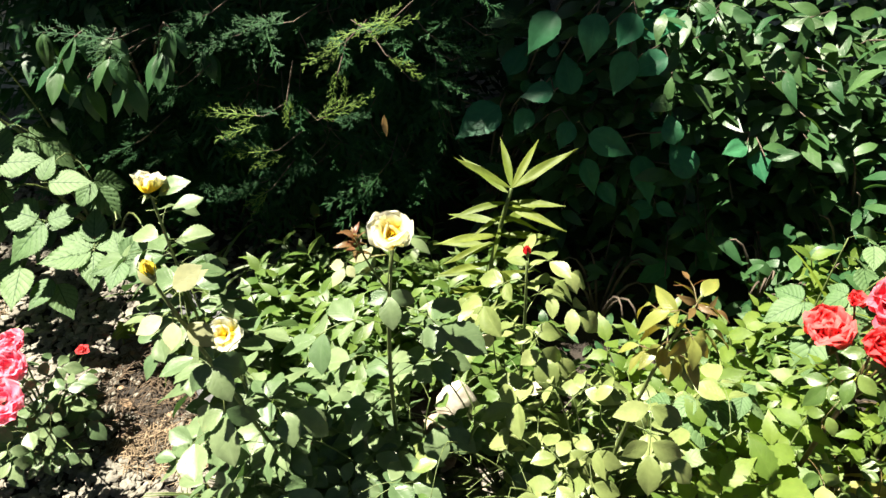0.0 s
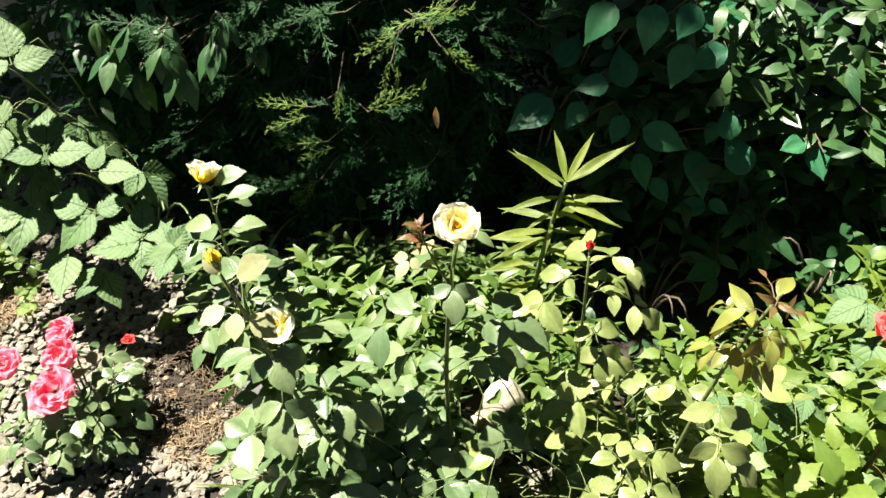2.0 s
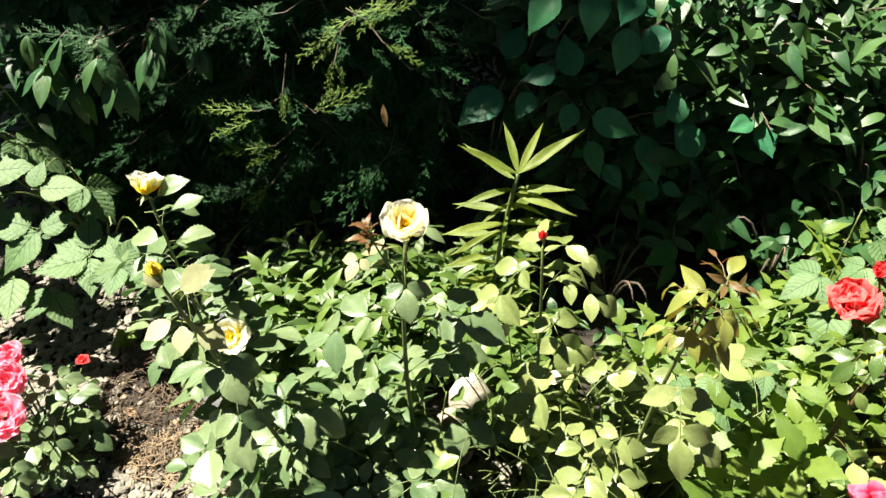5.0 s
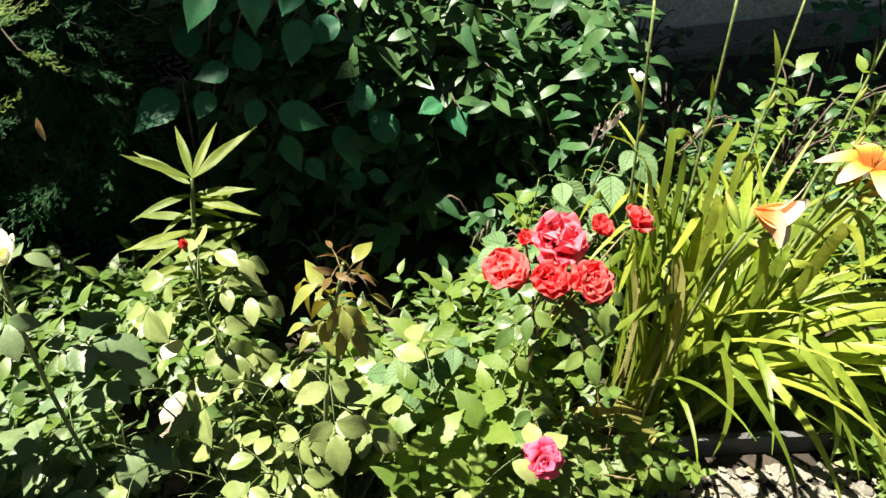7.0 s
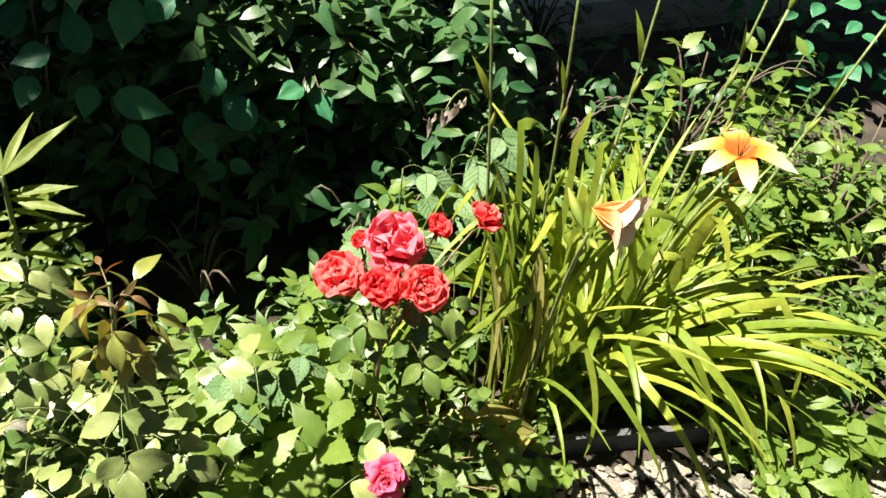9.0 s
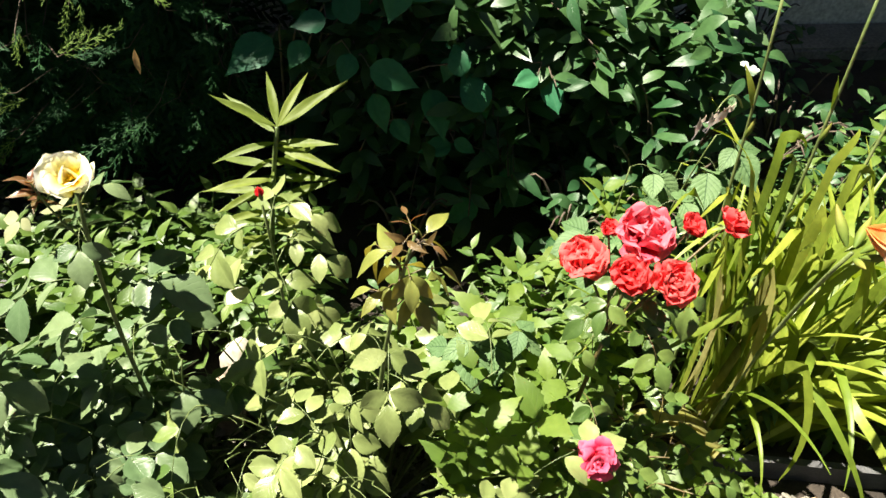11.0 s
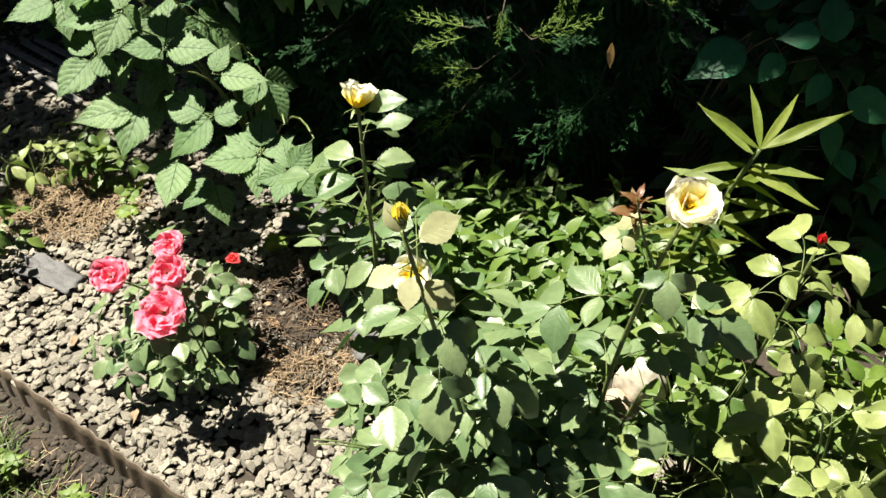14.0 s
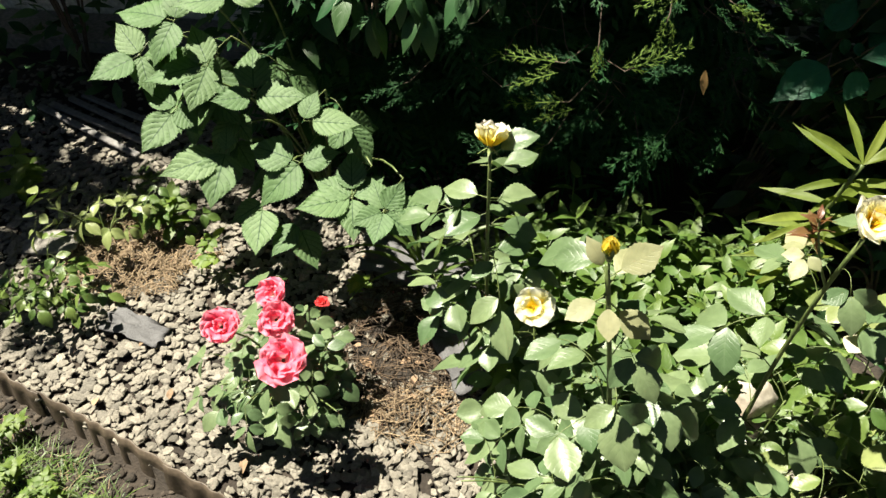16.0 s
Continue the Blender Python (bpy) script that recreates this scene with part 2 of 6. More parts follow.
M.update({
    "rose_young": leaf_material("rose_leaf_young", (0.12, 0.045, 0.022), (0.15, 0.105, 0.038), (0.188, 0.075, 0.045), 0.35, 0.3, (1.8, 1.0, 0.5)),
    "rose_bronze": leaf_material("rose_leaf_bronze", (0.155, 0.163, 0.037), (0.2, 0.224, 0.055), (0.162, 0.116, 0.043), 0.35, 0.3, (1.8, 1.3, 0.5)),
    "hedge_far": leaf_material("hedge_leaf_far", (0.021, 0.063, 0.025), (0.053, 0.104, 0.032), (0.07, 0.104, 0.038), 0.36, 0.2, None, 5.0, True),
    "lily": leaf_material("lily_leaf", (0.112, 0.158, 0.025), (0.178, 0.218, 0.04), (0.165, 0.198, 0.05), 0.52, 0.45, None, 0.5, shine=0.3),
    "phlox": leaf_material("groundcover_leaf", (0.045, 0.096, 0.018), (0.095, 0.149, 0.028), (0.099, 0.154, 0.045), 0.45, 0.25, None, 5.0, True),
    "blade": leaf_material("strap_leaf", (0.1, 0.152, 0.016), (0.255, 0.29, 0.042), (0.23, 0.28, 0.055), 0.42, 0.32, (1.6, 1.8, 0.5), 0.2, False, 0.15, 0.32),
    "blade_dry": leaf_material("strap_leaf_yellowed", (0.241, 0.241, 0.062), (0.306, 0.282, 0.108), (0.274, 0.241, 0.092), 0.5, 0.45, (1.5, 1.3, 0.5), 0.2, False, 0.25),
    "glint": leaf_material("faded_leaf", (0.429, 0.39, 0.296), (0.484, 0.445, 0.343), (0.429, 0.374, 0.265), 0.5, 0.25, (1.2, 1.1, 0.8)),
    "grass": leaf_material("grass_blade", (0.05, 0.099, 0.019), (0.105, 0.149, 0.037), (0.099, 0.149, 0.043), 0.45, 0.3, None, 0.2, True),
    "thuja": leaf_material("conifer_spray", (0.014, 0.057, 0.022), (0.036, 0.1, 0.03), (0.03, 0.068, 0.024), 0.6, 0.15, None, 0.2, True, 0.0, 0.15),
    # brighter copy of the spray colour, with sunlight painted in
    "thuja_sunlit": leaf_material("conifer_spray_golden", (0.079, 0.152, 0.023), (0.139, 0.211, 0.04), (0.132, 0.185, 0.046), 0.6, 0.3, None, 0.2, True, 0.0, 0.2),
    "stem": rough_material("green_cane", [(0.3, (0.07, 0.107, 0.03)), (0.7, (0.148, 0.188, 0.06))], 20, 0.5, 0.2),
    "scape": rough_material("daylily_scape", [(0.3, (0.092, 0.132, 0.036)), (0.7, (0.178, 0.218, 0.073))], 20, 0.5, 0.2),
    "stem_red": rough_material("reddish_cane", [(0.3, (0.09, 0.053, 0.022)), (0.7, (0.135, 0.112, 0.038))], 20, 0.5, 0.2),
    "bark": rough_material("bark", [(0.3, (0.05, 0.035, 0.025)), (0.7, (0.13, 0.1, 0.075))], 14, 0.95, 0.9),
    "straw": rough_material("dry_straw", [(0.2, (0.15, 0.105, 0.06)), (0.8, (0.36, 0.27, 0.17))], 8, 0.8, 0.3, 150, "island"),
    # brown mulch, darkened further so the colour holds the bushes' shade
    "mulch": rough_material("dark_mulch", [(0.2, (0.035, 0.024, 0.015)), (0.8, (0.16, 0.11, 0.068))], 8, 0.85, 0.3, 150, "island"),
    "dead": rough_material("dry_leaf", [(0.2, (0.225, 0.15, 0.09)), (0.8, (0.338, 0.225, 0.135))], 12, 0.8, 0.3, 120, "object"),
    "soil": rough_material("dark_soil", [(0.3, (0.014, 0.011, 0.008)), (0.7, (0.047, 0.035, 0.025))], 9, 0.95, 1.0, 140),
    "path_soil": rough_material("brown_path_soil", [(0.3, (0.018, 0.014, 0.01)), (0.7, (0.064, 0.05, 0.037))], 25, 0.95, 1.0, 160, "island"),
    "gravel": rough_material("grey_gravel", [(0.05, (0.06, 0.056, 0.048)), (0.4, (0.165, 0.151, 0.124)), (0.75, (0.23, 0.211, 0.172)), (0.97, (0.36, 0.332, 0.28))], 30, 0.85, 0.6, 220, "object"),
    "gravel_far": rough_material("grey_gravel_bed", [(0.05, (0.06, 0.056, 0.048)), (0.4, (0.165, 0.151, 0.124)), (0.75, (0.23, 0.211, 0.172)), (0.97, (0.36, 0.332, 0.28))], 30, 0.85, 0.6, 220, "island"),
    "rock": rough_material("pale_limestone", [(0.25, (0.42, 0.375, 0.3)), (0.75, (0.56, 0.515, 0.435))], 12, 0.85, 0.3, 60),
    "buff": rough_material("buff_sandstone", [(0.25, (0.26, 0.2, 0.14)), (0.75, (0.42, 0.34, 0.25))], 12, 0.85, 0.7, 90),
    "fabric": rough_material("weed_fabric", [(0.3, (0.053, 0.053, 0.056)), (0.7, (0.105, 0.105, 0.109))], 10, 0.7, 0.5, 300),
    "edging": rough_material("brown_plastic_edging", [(0.3, (0.053, 0.039, 0.026)), (0.7, (0.099, 0.075, 0.052))], 7, 0.55, 0.3, 100),
    "board": rough_material("weathered_grey_board", [(0.3, (0.11, 0.11, 0.109)), (0.7, (0.22, 0.209, 0.201))], 6, 0.8, 0.5, 90),
    "plaster": rough_material("pale_plaster", [(0.3, (0.68, 0.69, 0.62)), (0.7, (0.8, 0.8, 0.73))], 3, 0.9, 0.4, 60),
    "concrete": rough_material("concrete", [(0.3, (0.175, 0.168, 0.147)), (0.7, (0.28, 0.266, 0.238))], 5, 0.9, 0.6, 80),
    "rose_cup": petal_material("petal_white_yellow_base", (0.91, 0.72, 0.06), (0.92, 0.875, 0.45), (0.924, 0.914, 0.838), 0.6, 0.6, 0.34),
    "rose_heart": petal_material("petal_yellow_heart", (0.86, 0.62, 0.03), (0.88, 0.76, 0.12), (0.9, 0.84, 0.4), 0.55),
    "rose_bud": petal_material("petal_bud_yellow", (0.395, 0.445, 0.073), (0.84, 0.692, 0.073), (0.889, 0.79, 0.2), 0.45),
    "rose_coral": petal_material("petal_coral_red", (0.72, 0.025, 0.04), (0.82, 0.05, 0.065), (0.86, 0.17, 0.16), 0.5),
    "rose_red": petal_material("petal_red", (0.649, 0.013, 0.028), (0.788, 0.032, 0.046), (0.816, 0.091, 0.091), 0.5),
    "rose_streaked": petal_material("petal_red_white_edge", (0.667, 0.018, 0.055), (0.798, 0.036, 0.091), (0.853, 0.218, 0.274), 0.5),
    "rose_pink": petal_material("petal_carmine_pink", (0.66, 0.03, 0.1), (0.75, 0.045, 0.15), (0.82, 0.17, 0.28), 0.5),
    "rose_rosy": petal_material("petal_rosy_pink", (0.86, 0.5, 0.5), (0.85, 0.1, 0.21), (0.9, 0.34, 0.44), 0.5, 0.6, 0.2),
    "daylily": petal_material("petal_orange_peach", (0.78, 0.12, 0.02), (0.82, 0.3, 0.04), (0.8, 0.56, 0.4), 0.45, 0.6, 0.42),
    "daylily_pale": petal_material("petal_pale_peach", (0.8, 0.34, 0.1), (0.82, 0.5, 0.28), (0.84, 0.74, 0.6), 0.45, 0.6, 0.3),
    "daylily_bud": petal_material("daylily_bud", (0.13, 0.2, 0.035), (0.2, 0.25, 0.045), (0.32, 0.3, 0.07)),
    "spent": petal_material("spent_flower", (0.486, 0.412, 0.32), (0.669, 0.589, 0.525), (0.547, 0.494, 0.513)),
})


# ---- builders ----
def mesh_data(name, verts, faces, mat, uvs=None, smooth=True):
    me = bpy.data.meshes.new(name)
    me.from_pydata([tuple(v) for v in verts], [], faces)
    if uvs is not None:
        layer = me.uv_layers.new(name="UVMap")
        loop_v = np.empty(len(me.loops), dtype=np.int32)
        me.loops.foreach_get("vertex_index", loop_v)
        layer.data.foreach_set("uv", np.asarray(uvs, dtype=np.float32)[loop_v].ravel())
    if smooth:
        me.polygons.foreach_set("use_smooth", [True] * len(me.polygons))
    me.materials.append(mat)
    me.update()
    return me


def thing(name, base, label, category, group="", kind=""):
    ob = new(name)
    ob.empty_display_size = 0.05
    ob.location = base
    ob["base"] = list(base)
    return tagged(ob, label, category, group, kind)


def part(name, me, parent, m=None, label="", origin=None):
    """One mesh object under a thing or part; m is its pose in the world, origin the world pose of the parent."""
    ob = new(name, me)
    ob.parent = parent
    w = m if m is not None else Matrix.Identity(4)
    o = origin if origin is not None else Matrix.Translation(Vector(parent["base"]))
    ob.matrix_basis = o.inverted() @ w
    return tagged(ob, label)


TALLY, MASS = {}, {}


def in_gap(p):
    for a, b, wide in OPENINGS:
        t = max(0.0, min(1.0, (p - a).dot(b - a) / (b - a).length_squared))
        if (p - a - (b - a) * t).length < wide:
            return True
    return False


def leaflet(name, kind, parent, m, r, most=290):
    """A leaf as a part of its plant; past some hundreds the rest go into one mass of foliage."""
    if in_gap(m @ Vector((0, 0.035, 0))):
        return
    k = TALLY.get(parent.name, 0)
    TALLY[parent.name] = k + 1
    me = r.choice(LEAF[kind])
    if k < most and r.random() < 0.8:
        part(name, me, parent, m)
        return
    heap = MASS.setdefault((parent.name, kind), Heap())
    v = np.empty(len(me.vertices) * 3)
    me.vertices.foreach_get("co", v)
    uv = RAW_UV[me.name]
    heap.add(v.reshape(-1, 3), [tuple(p.vertices) for p in me.polygons], uv, m)


def finish_foliage():
    for (owner, kind), heap in MASS.items():
        me = heap.mesh("foliage", M[kind + "_mass"])
        tagged(part("foliage", me, bpy.data.objects[owner]), "", "", "", "stuff")


# gaps between the bushes, where stones and soil show
OPENINGS = (
    (Vector((-0.64, 0.71, 0.15)), Vector((-0.57, 0.63, 0.42)), 0.075),
    (Vector((0.04, 1.1, 0.13)), Vector((0.035, 0.72, 0.62)), 0.033),
    (Vector((0.05, 0.93, 0.0)), Vector((0.055, 0.62, 0.52)), 0.07),
    (Vector((0.36, 0.87, 0.0)), Vector((0.33, 0.58, 0.48)), 0.05),
    (Vector((-0.437, 1.0, 0.45)), Vector((-0.465, 0.7, 0.8)), 0.05),
    (Vector((-0.43, 1.0, 0.45)), Vector((-0.327, 0.763, 0.706)), 0.04),
    (Vector((0.0, 1.0, 0.16)), Vector((-0.1, 0.7, 0.6)), 0.035),
    (Vector((0.53, 0.75, 0.36)), Vector((0.5, 0.6, 0.62)), 0.095),
    (Vector((0.04, 1.05, 0.24)), Vector((-0.22, 1.15, 0.8)), 0.05),
    (Vector((-0.435, 1.015, 0.45)), Vector((-0.55, 1.06, 0.68)), 0.045),
    (Vector((-0.847, 1.279, 0.020)), Vector((-0.433, 0.684, 0.720)), 0.06),
    (Vector((-0.798, 1.157, 0.020)), Vector((-0.407, 0.619, 0.720)), 0.06),
    (Vector((-0.752, 1.002, 0.020)), Vector((-0.383, 0.538, 0.720)), 0.06),
    (Vector((-0.681, 0.901, 0.020)), Vector((-0.346, 0.485, 0.720)), 0.06),
)
RAW_UV = {}


def axes(at, along, normal, size=1.0):
    y = Vector(along).normalized()
    z = Vector(normal) - y * Vector(normal).dot(y)
    if z.length < 1e-4:
        z = y.orthogonal()
    z.normalize()
    x = y.cross(z)
    r = Matrix((x, y, z)).transposed().to_4x4()
    return Matrix.Translation(Vector(at)) @ r @ Matrix.Diagonal((size, size, size, 1))


def leaf_shape(L, W, nv=8, nu=2, widest=0.45, tip=1.0, base=0.8, serr=0.0, teeth=9, fold=0.25, curl=0.15, corr=0.0, corr_n=7, wave=0.0, twist=0.0):
    """Verts, faces and uvs of a leaf blade that grows from the origin along +y with its upper face to +z."""
    verts, faces, uvs = [], [], []
    for i in range(nv + 1):
        v = i / nv
        s = v / widest if v < widest else 1 - (v - widest) / (1 - widest)
        w = (math.sin(s * math.pi / 2) ** (base if v < widest else tip)) * W / 2
        w = max(w, 0.0004)
        tooth = serr * (0.5 if i % 2 else -0.5) if 0 < i < nv else 0.0
        for j in range(-nu, nu + 1):
            u = j / nu
            back = serr * 0.25 * L / nv if (serr and i % 2 and abs(j) == nu) else 0.0
            x = u * w * (1 + tooth * abs(u) ** 8)
            y = v * L + back
            z = fold * abs(x) - curl * L * v * v - 0.62 * fold * abs(u) ** 2 * w
            z -= corr * math.sin(6.283 * (corr_n * (v - abs(u) * 0.34))) * (0.35 + 0.65 * abs(u)) * (1 - 0.75 * abs(u) ** 4) * min(1, 4 * (1 - v))
            z += wave * L * math.sin(9 * v + 1.3 * j) * abs(u)
            a = twist * v
            verts.append((x * math.cos(a), y, z + x * math.sin(a)))
            uvs.append((u * 0.5 + 0.5, v))
    k = 2 * nu + 1
    for i in range(nv):
        for j in range(k - 1):
            a = i * k + j
            faces.append((a, a + 1, a + k + 1, a + k))
    return verts, faces, uvs


def leaf_set(name, mat, count, seed, L, W, **kw):
    """Some blades of one kind that differ in curl, fold and width."""
    r = random.Random(seed)
    out = []
    for _ in range(count):
        k = dict(kw)
        k["fold"] = kw.get("fold", 0.25) * r.uniform(0.3, 1.5)
        k["curl"] = kw.get("curl", 0.15) * r.uniform(-0.2, 1.9)
        k["twist"] = r.uniform(-0.5, 0.5)
        k["wave"] = kw.get("wave", 0.012) * r.uniform(0.2, 1.6)
        v, f, u = leaf_shape(L * r.uniform(0.93, 1.07), W * r.uniform(0.88, 1.12), **k)
        me = mesh_data(name, v, f, mat, u)
        RAW_UV[me.name] = u
        out.append(me)
    return out


class Heap:
    """Geometry gathered from many small pieces into one mesh."""

    def __init__(self):
        self.v, self.f, self.u, self.n = [], [], [], 0

    def add(self, verts, faces, uvs, m=None):
        a = np.asarray(verts, dtype=float)
        if m is not None:
            t = np.array(m)
            a = a @ t[:3, :3].T + t[:3, 3]
        self.v.append(a)
        self.f.extend([tuple(i + self.n for i in q) for q in faces])
        self.u.append(np.asarray(uvs) if uvs is not None else np.zeros((len(a), 2)))
        self.n += len(a)
        return self

    def tube(self, pts, r0, r1, sides=6):
        pts = [Vector(p) for p in pts]
        k, verts, faces = len(pts), [], []
        side = Vector((1, 0, 0))
        for i, p in enumerate(pts):
            d = (pts[min(i + 1, k - 1)] - pts[max(i - 1, 0)]).normalized()
            side = side - d * side.dot(d)
            if side.length < 1e-3:
                side = d.orthogonal()
            side.normalize()
            up = d.cross(side)
            rad = r0 + (r1 - r0) * i / max(1, k - 1)
            for j in range(sides):
                a = 6.2832 * j / sides
                verts.append(p + (side * math.cos(a) + up * math.sin(a)) * rad)
        for i in range(k - 1):
            for j in range(sides):
                a, b = i * sides + j, i * sides + (j + 1) % sides
                faces.append((a, b, b + sides, a + sides))
        faces.append(tuple(range((k - 1) * sides, k * sides)))
        return self.add(verts, faces, None)

    def mesh(self, name, mat, smooth=True):
        return mesh_data(name, np.concatenate(self.v), self.f, mat, np.concatenate(self.u), smooth)


def bend(a, b, c, n=8):
    """Points of a curve from a to c that bows through b."""
    a, b, c = Vector(a), Vector(b), Vector(c)
    q = 2 * b - (a + c) / 2
    return [a * (1 - t) ** 2 + q * 2 * t * (1 - t) + c * t * t for t in (i / n for i in range(n + 1))]


def along(pts, f):
    x = f * (len(pts) - 1)
    i = min(int(x), len(pts) - 2)
    return pts[i].lerp(pts[i + 1], x - i), (pts[i + 1] - pts[i]).normalized()


LEAF = {
    "rose_blue": leaf_set("rose_leaflet_big", M["rose_blue"], 7, 1, 0.07, 0.05, nv=20, widest=0.52, serr=0.06, fold=0.62, curl=0.22, tip=0.95, base=0.72),
    "rose_mid": leaf_set("rose_leaflet_glossy", M["rose_mid"], 7, 2, 0.055, 0.036, nv=18, widest=0.48, serr=0.07, fold=0.62, curl=0.24, tip=0.98, base=0.72),
    "rose_yellow": leaf_set("rose_leaflet_light", M["rose_yellow"], 7, 3, 0.063, 0.041, nv=18, widest=0.5, serr=0.07, fold=0.66, curl=0.28, tip=0.98, base=0.72),
    "rose_pale": leaf_set("rose_leaflet_pale", M["rose_pale"], 4, 4, 0.06, 0.04, nv=18, widest=0.47, serr=0.08, fold=0.3, curl=0.25, tip=1.1, base=0.75),
    "rose_young": leaf_set("rose_leaflet_young", M["rose_young"], 4, 5, 0.034, 0.013, nv=8, widest=0.45, fold=0.7, curl=0.4),
    "rose_bronze": leaf_set("rose_leaflet_bronze", M["rose_bronze"], 4, 6, 0.045, 0.02, nv=8, widest=0.45, fold=0.6, curl=0.5),
    "rasp": leaf_set("raspberry_leaflet", M["rasp"], 6, 7, 0.108, 0.078, nv=42, nu=6, widest=0.34, serr=0.1, fold=0.2, curl=0.16, tip=1.35, base=0.5, corr=0.0042, corr_n=7),
    "hedge": leaf_set("hedge_leaf", M["hedge"], 6, 8, 0.078, 0.031, nv=10, widest=0.46, fold=0.35, curl=0.35, tip=0.95),
    "big": leaf_set("broad_leaf", M["big"], 4, 9, 0.11, 0.07, nv=14, nu=3, widest=0.36, serr=0.05, fold=0.35, curl=0.22, tip=1.3, base=0.55),
    "lily": leaf_set("lily_leaf", M["lily"], 6, 10, 0.15, 0.0205, nv=9, widest=0.4, fold=0.5, curl=0.2, tip=1.1),
    "weed": leaf_set("weed_leaf", M["weed"], 5, 11, 0.06, 0.031, nv=14, widest=0.36, serr=0.15, fold=0.32, curl=0.25, tip=1.2),
}


GLINT = leaf_set("faded_leaf", M["glint"], 1, 12, 0.062, 0.052, nv=10, widest=0.5, fold=0.2, curl=0.1, tip=0.8, base=0.6)[0]


def spread_leaf(plant, heap, at, out, size, kind, r, n=5, name="leaf", droop=0.35, up=0.75):
    """A compound leaf: a stalk from the cane with a leaflet at its end and pairs along it."""
    out = Vector(out).normalized()
    length = size * (0.11 if n > 3 else 0.075) * r.uniform(0.85, 1.15)
    side = out.cross(Vector((0, 0, 1)))
    if side.length < 0.05:
        side = Vector((1, 0, 0))
    side.normalize()
    end = Vector(at) + out * length + Vector((0, 0, -droop * length * r.uniform(0.3, 1.3)))
    mid = Vector(at) + out * length * 0.5 + Vector((0, 0, 0.12 * length))
    if in_gap(end):
        return
    pts = bend(at, mid, end, 5)
    heap.tube(pts, 0.0010 * size, 0.0006 * size, 4)
    normal = SUN_TO * up + Vector((0, -0.15, 0)) + out * r.uniform(0.0, 0.35) + Vector((r.uniform(-0.35, 0.35), r.uniform(-0.35, 0.25), 0))
    p, d = along(pts, 1.0)
    leaflet(name, kind, plant, axes(p, (d.x, d.y, d.z * 0.5), normal, size * r.uniform(0.95, 1.2)), r)
    pairs = (n - 1) // 2
    for i in range(pairs):
        p, d = along(pts, 0.88 - 0.42 * i)
        for s in (-1, 1):
            dirn = d * 0.45 + side * s * 0.9 + Vector((0, 0, r.uniform(-0.25, 0.12)))
            nn = normal + side * (-s) * r.uniform(0.0, 0.4)
            leaflet(name, kind, plant, axes(p + dirn * 0.003, dirn, nn, size * r.uniform(0.72, 1.0) * (1 - 0.08 * i)), r)


def rose_flower(plant, at, axis, size, mat, seed, openness=1.0, name="rose_flower", whorls=4, label=""):
    """A double rose: whorls of cupped petals round an axis, sepals below."""
    r = random.Random(seed)
    axis = Vector(axis).normalized()
    flower = new(name)
    flower.empty_display_size = 0.02
    flower.parent = plant
    at = Vector(at)
    flower.location = at - Vector(plant["base"])
    origin = Matrix.Translation(at)
    tagged(flower, label)
    u = axis.orthogonal().normalized()
    w = axis.cross(u)
    shapes = []
    for k in range(5):
        v, f, uv = leaf_shape(1.0, r.uniform(0.8, 1.15), nv=8, nu=3, widest=0.66, tip=0.45, base=0.7, fold=0.4, curl=-0.3, wave=0.0)
        ph, am = r.uniform(0, 6), r.uniform(0.06, 0.14)
        lip = r.uniform(0.9, 2.2)
        # the lip rolls outward and the edge is ruffled
        v = [(x * (1 - 0.06 * math.sin(9 * y + ph)), y * (1 - 0.07 * abs(x)) + 0.05 * math.sin(7 * x + ph) * y,
              z - lip * max(0, y - 0.62) ** 1.6 + am * math.sin(8 * x + 5 * y + ph) * y * y) for x, y, z in v]
        shapes.append(mesh_data("rose_petal", v, f, mat, uv))
    total = (0, 8, 15, 24, 34, 46)[whorls]
    for i in range(total):
        f = i / (total - 1)
        a = i * 2.39996 + r.uniform(-0.5, 0.5)
        rad = u * math.cos(a) + w * math.sin(a)
        th = (-14 if i < 5 else 4 + 84 * openness * f ** 0.75) * math.pi / 180 + r.uniform(-0.2, 0.25)
        d = axis * math.cos(th) + rad * math.sin(th)
        n = axis * math.sin(th) - rad * math.cos(th) + (u * r.uniform(-1, 1) + w * r.uniform(-1, 1)) * 0.35
        s = size * ((0.34 if whorls > 3 else 0.42) + 0.14 * f) * r.uniform(0.78, 1.15)
        p = at + rad * size * (0.02 + 0.15 * f * openness) + axis * size * (0.06 - 0.2 * f)
        part("petal", r.choice(shapes), flower, axes(p, d, n, s), "", origin)
    h = Heap()
    for i in range(5):
        a = 6.2832 * i / 5
        rad = u * math.cos(a) + w * math.sin(a)
        v, f, uv = leaf_shape(size * 0.4, size * 0.11, nv=5, nu=1, widest=0.3, curl=0.3)
        h.add(v, f, uv, axes(at - axis * size * 0.12, rad * 0.9 - axis * 0.35, axis))
    pts = [at - axis * size * (0.27 - 0.05 * i) for i in range(4)]
    h.tube(pts, size * 0.05, size * 0.09, 7)
    part("calyx", h.mesh("rose_calyx", M["stem"]), flower, None, "", origin)
    return flower


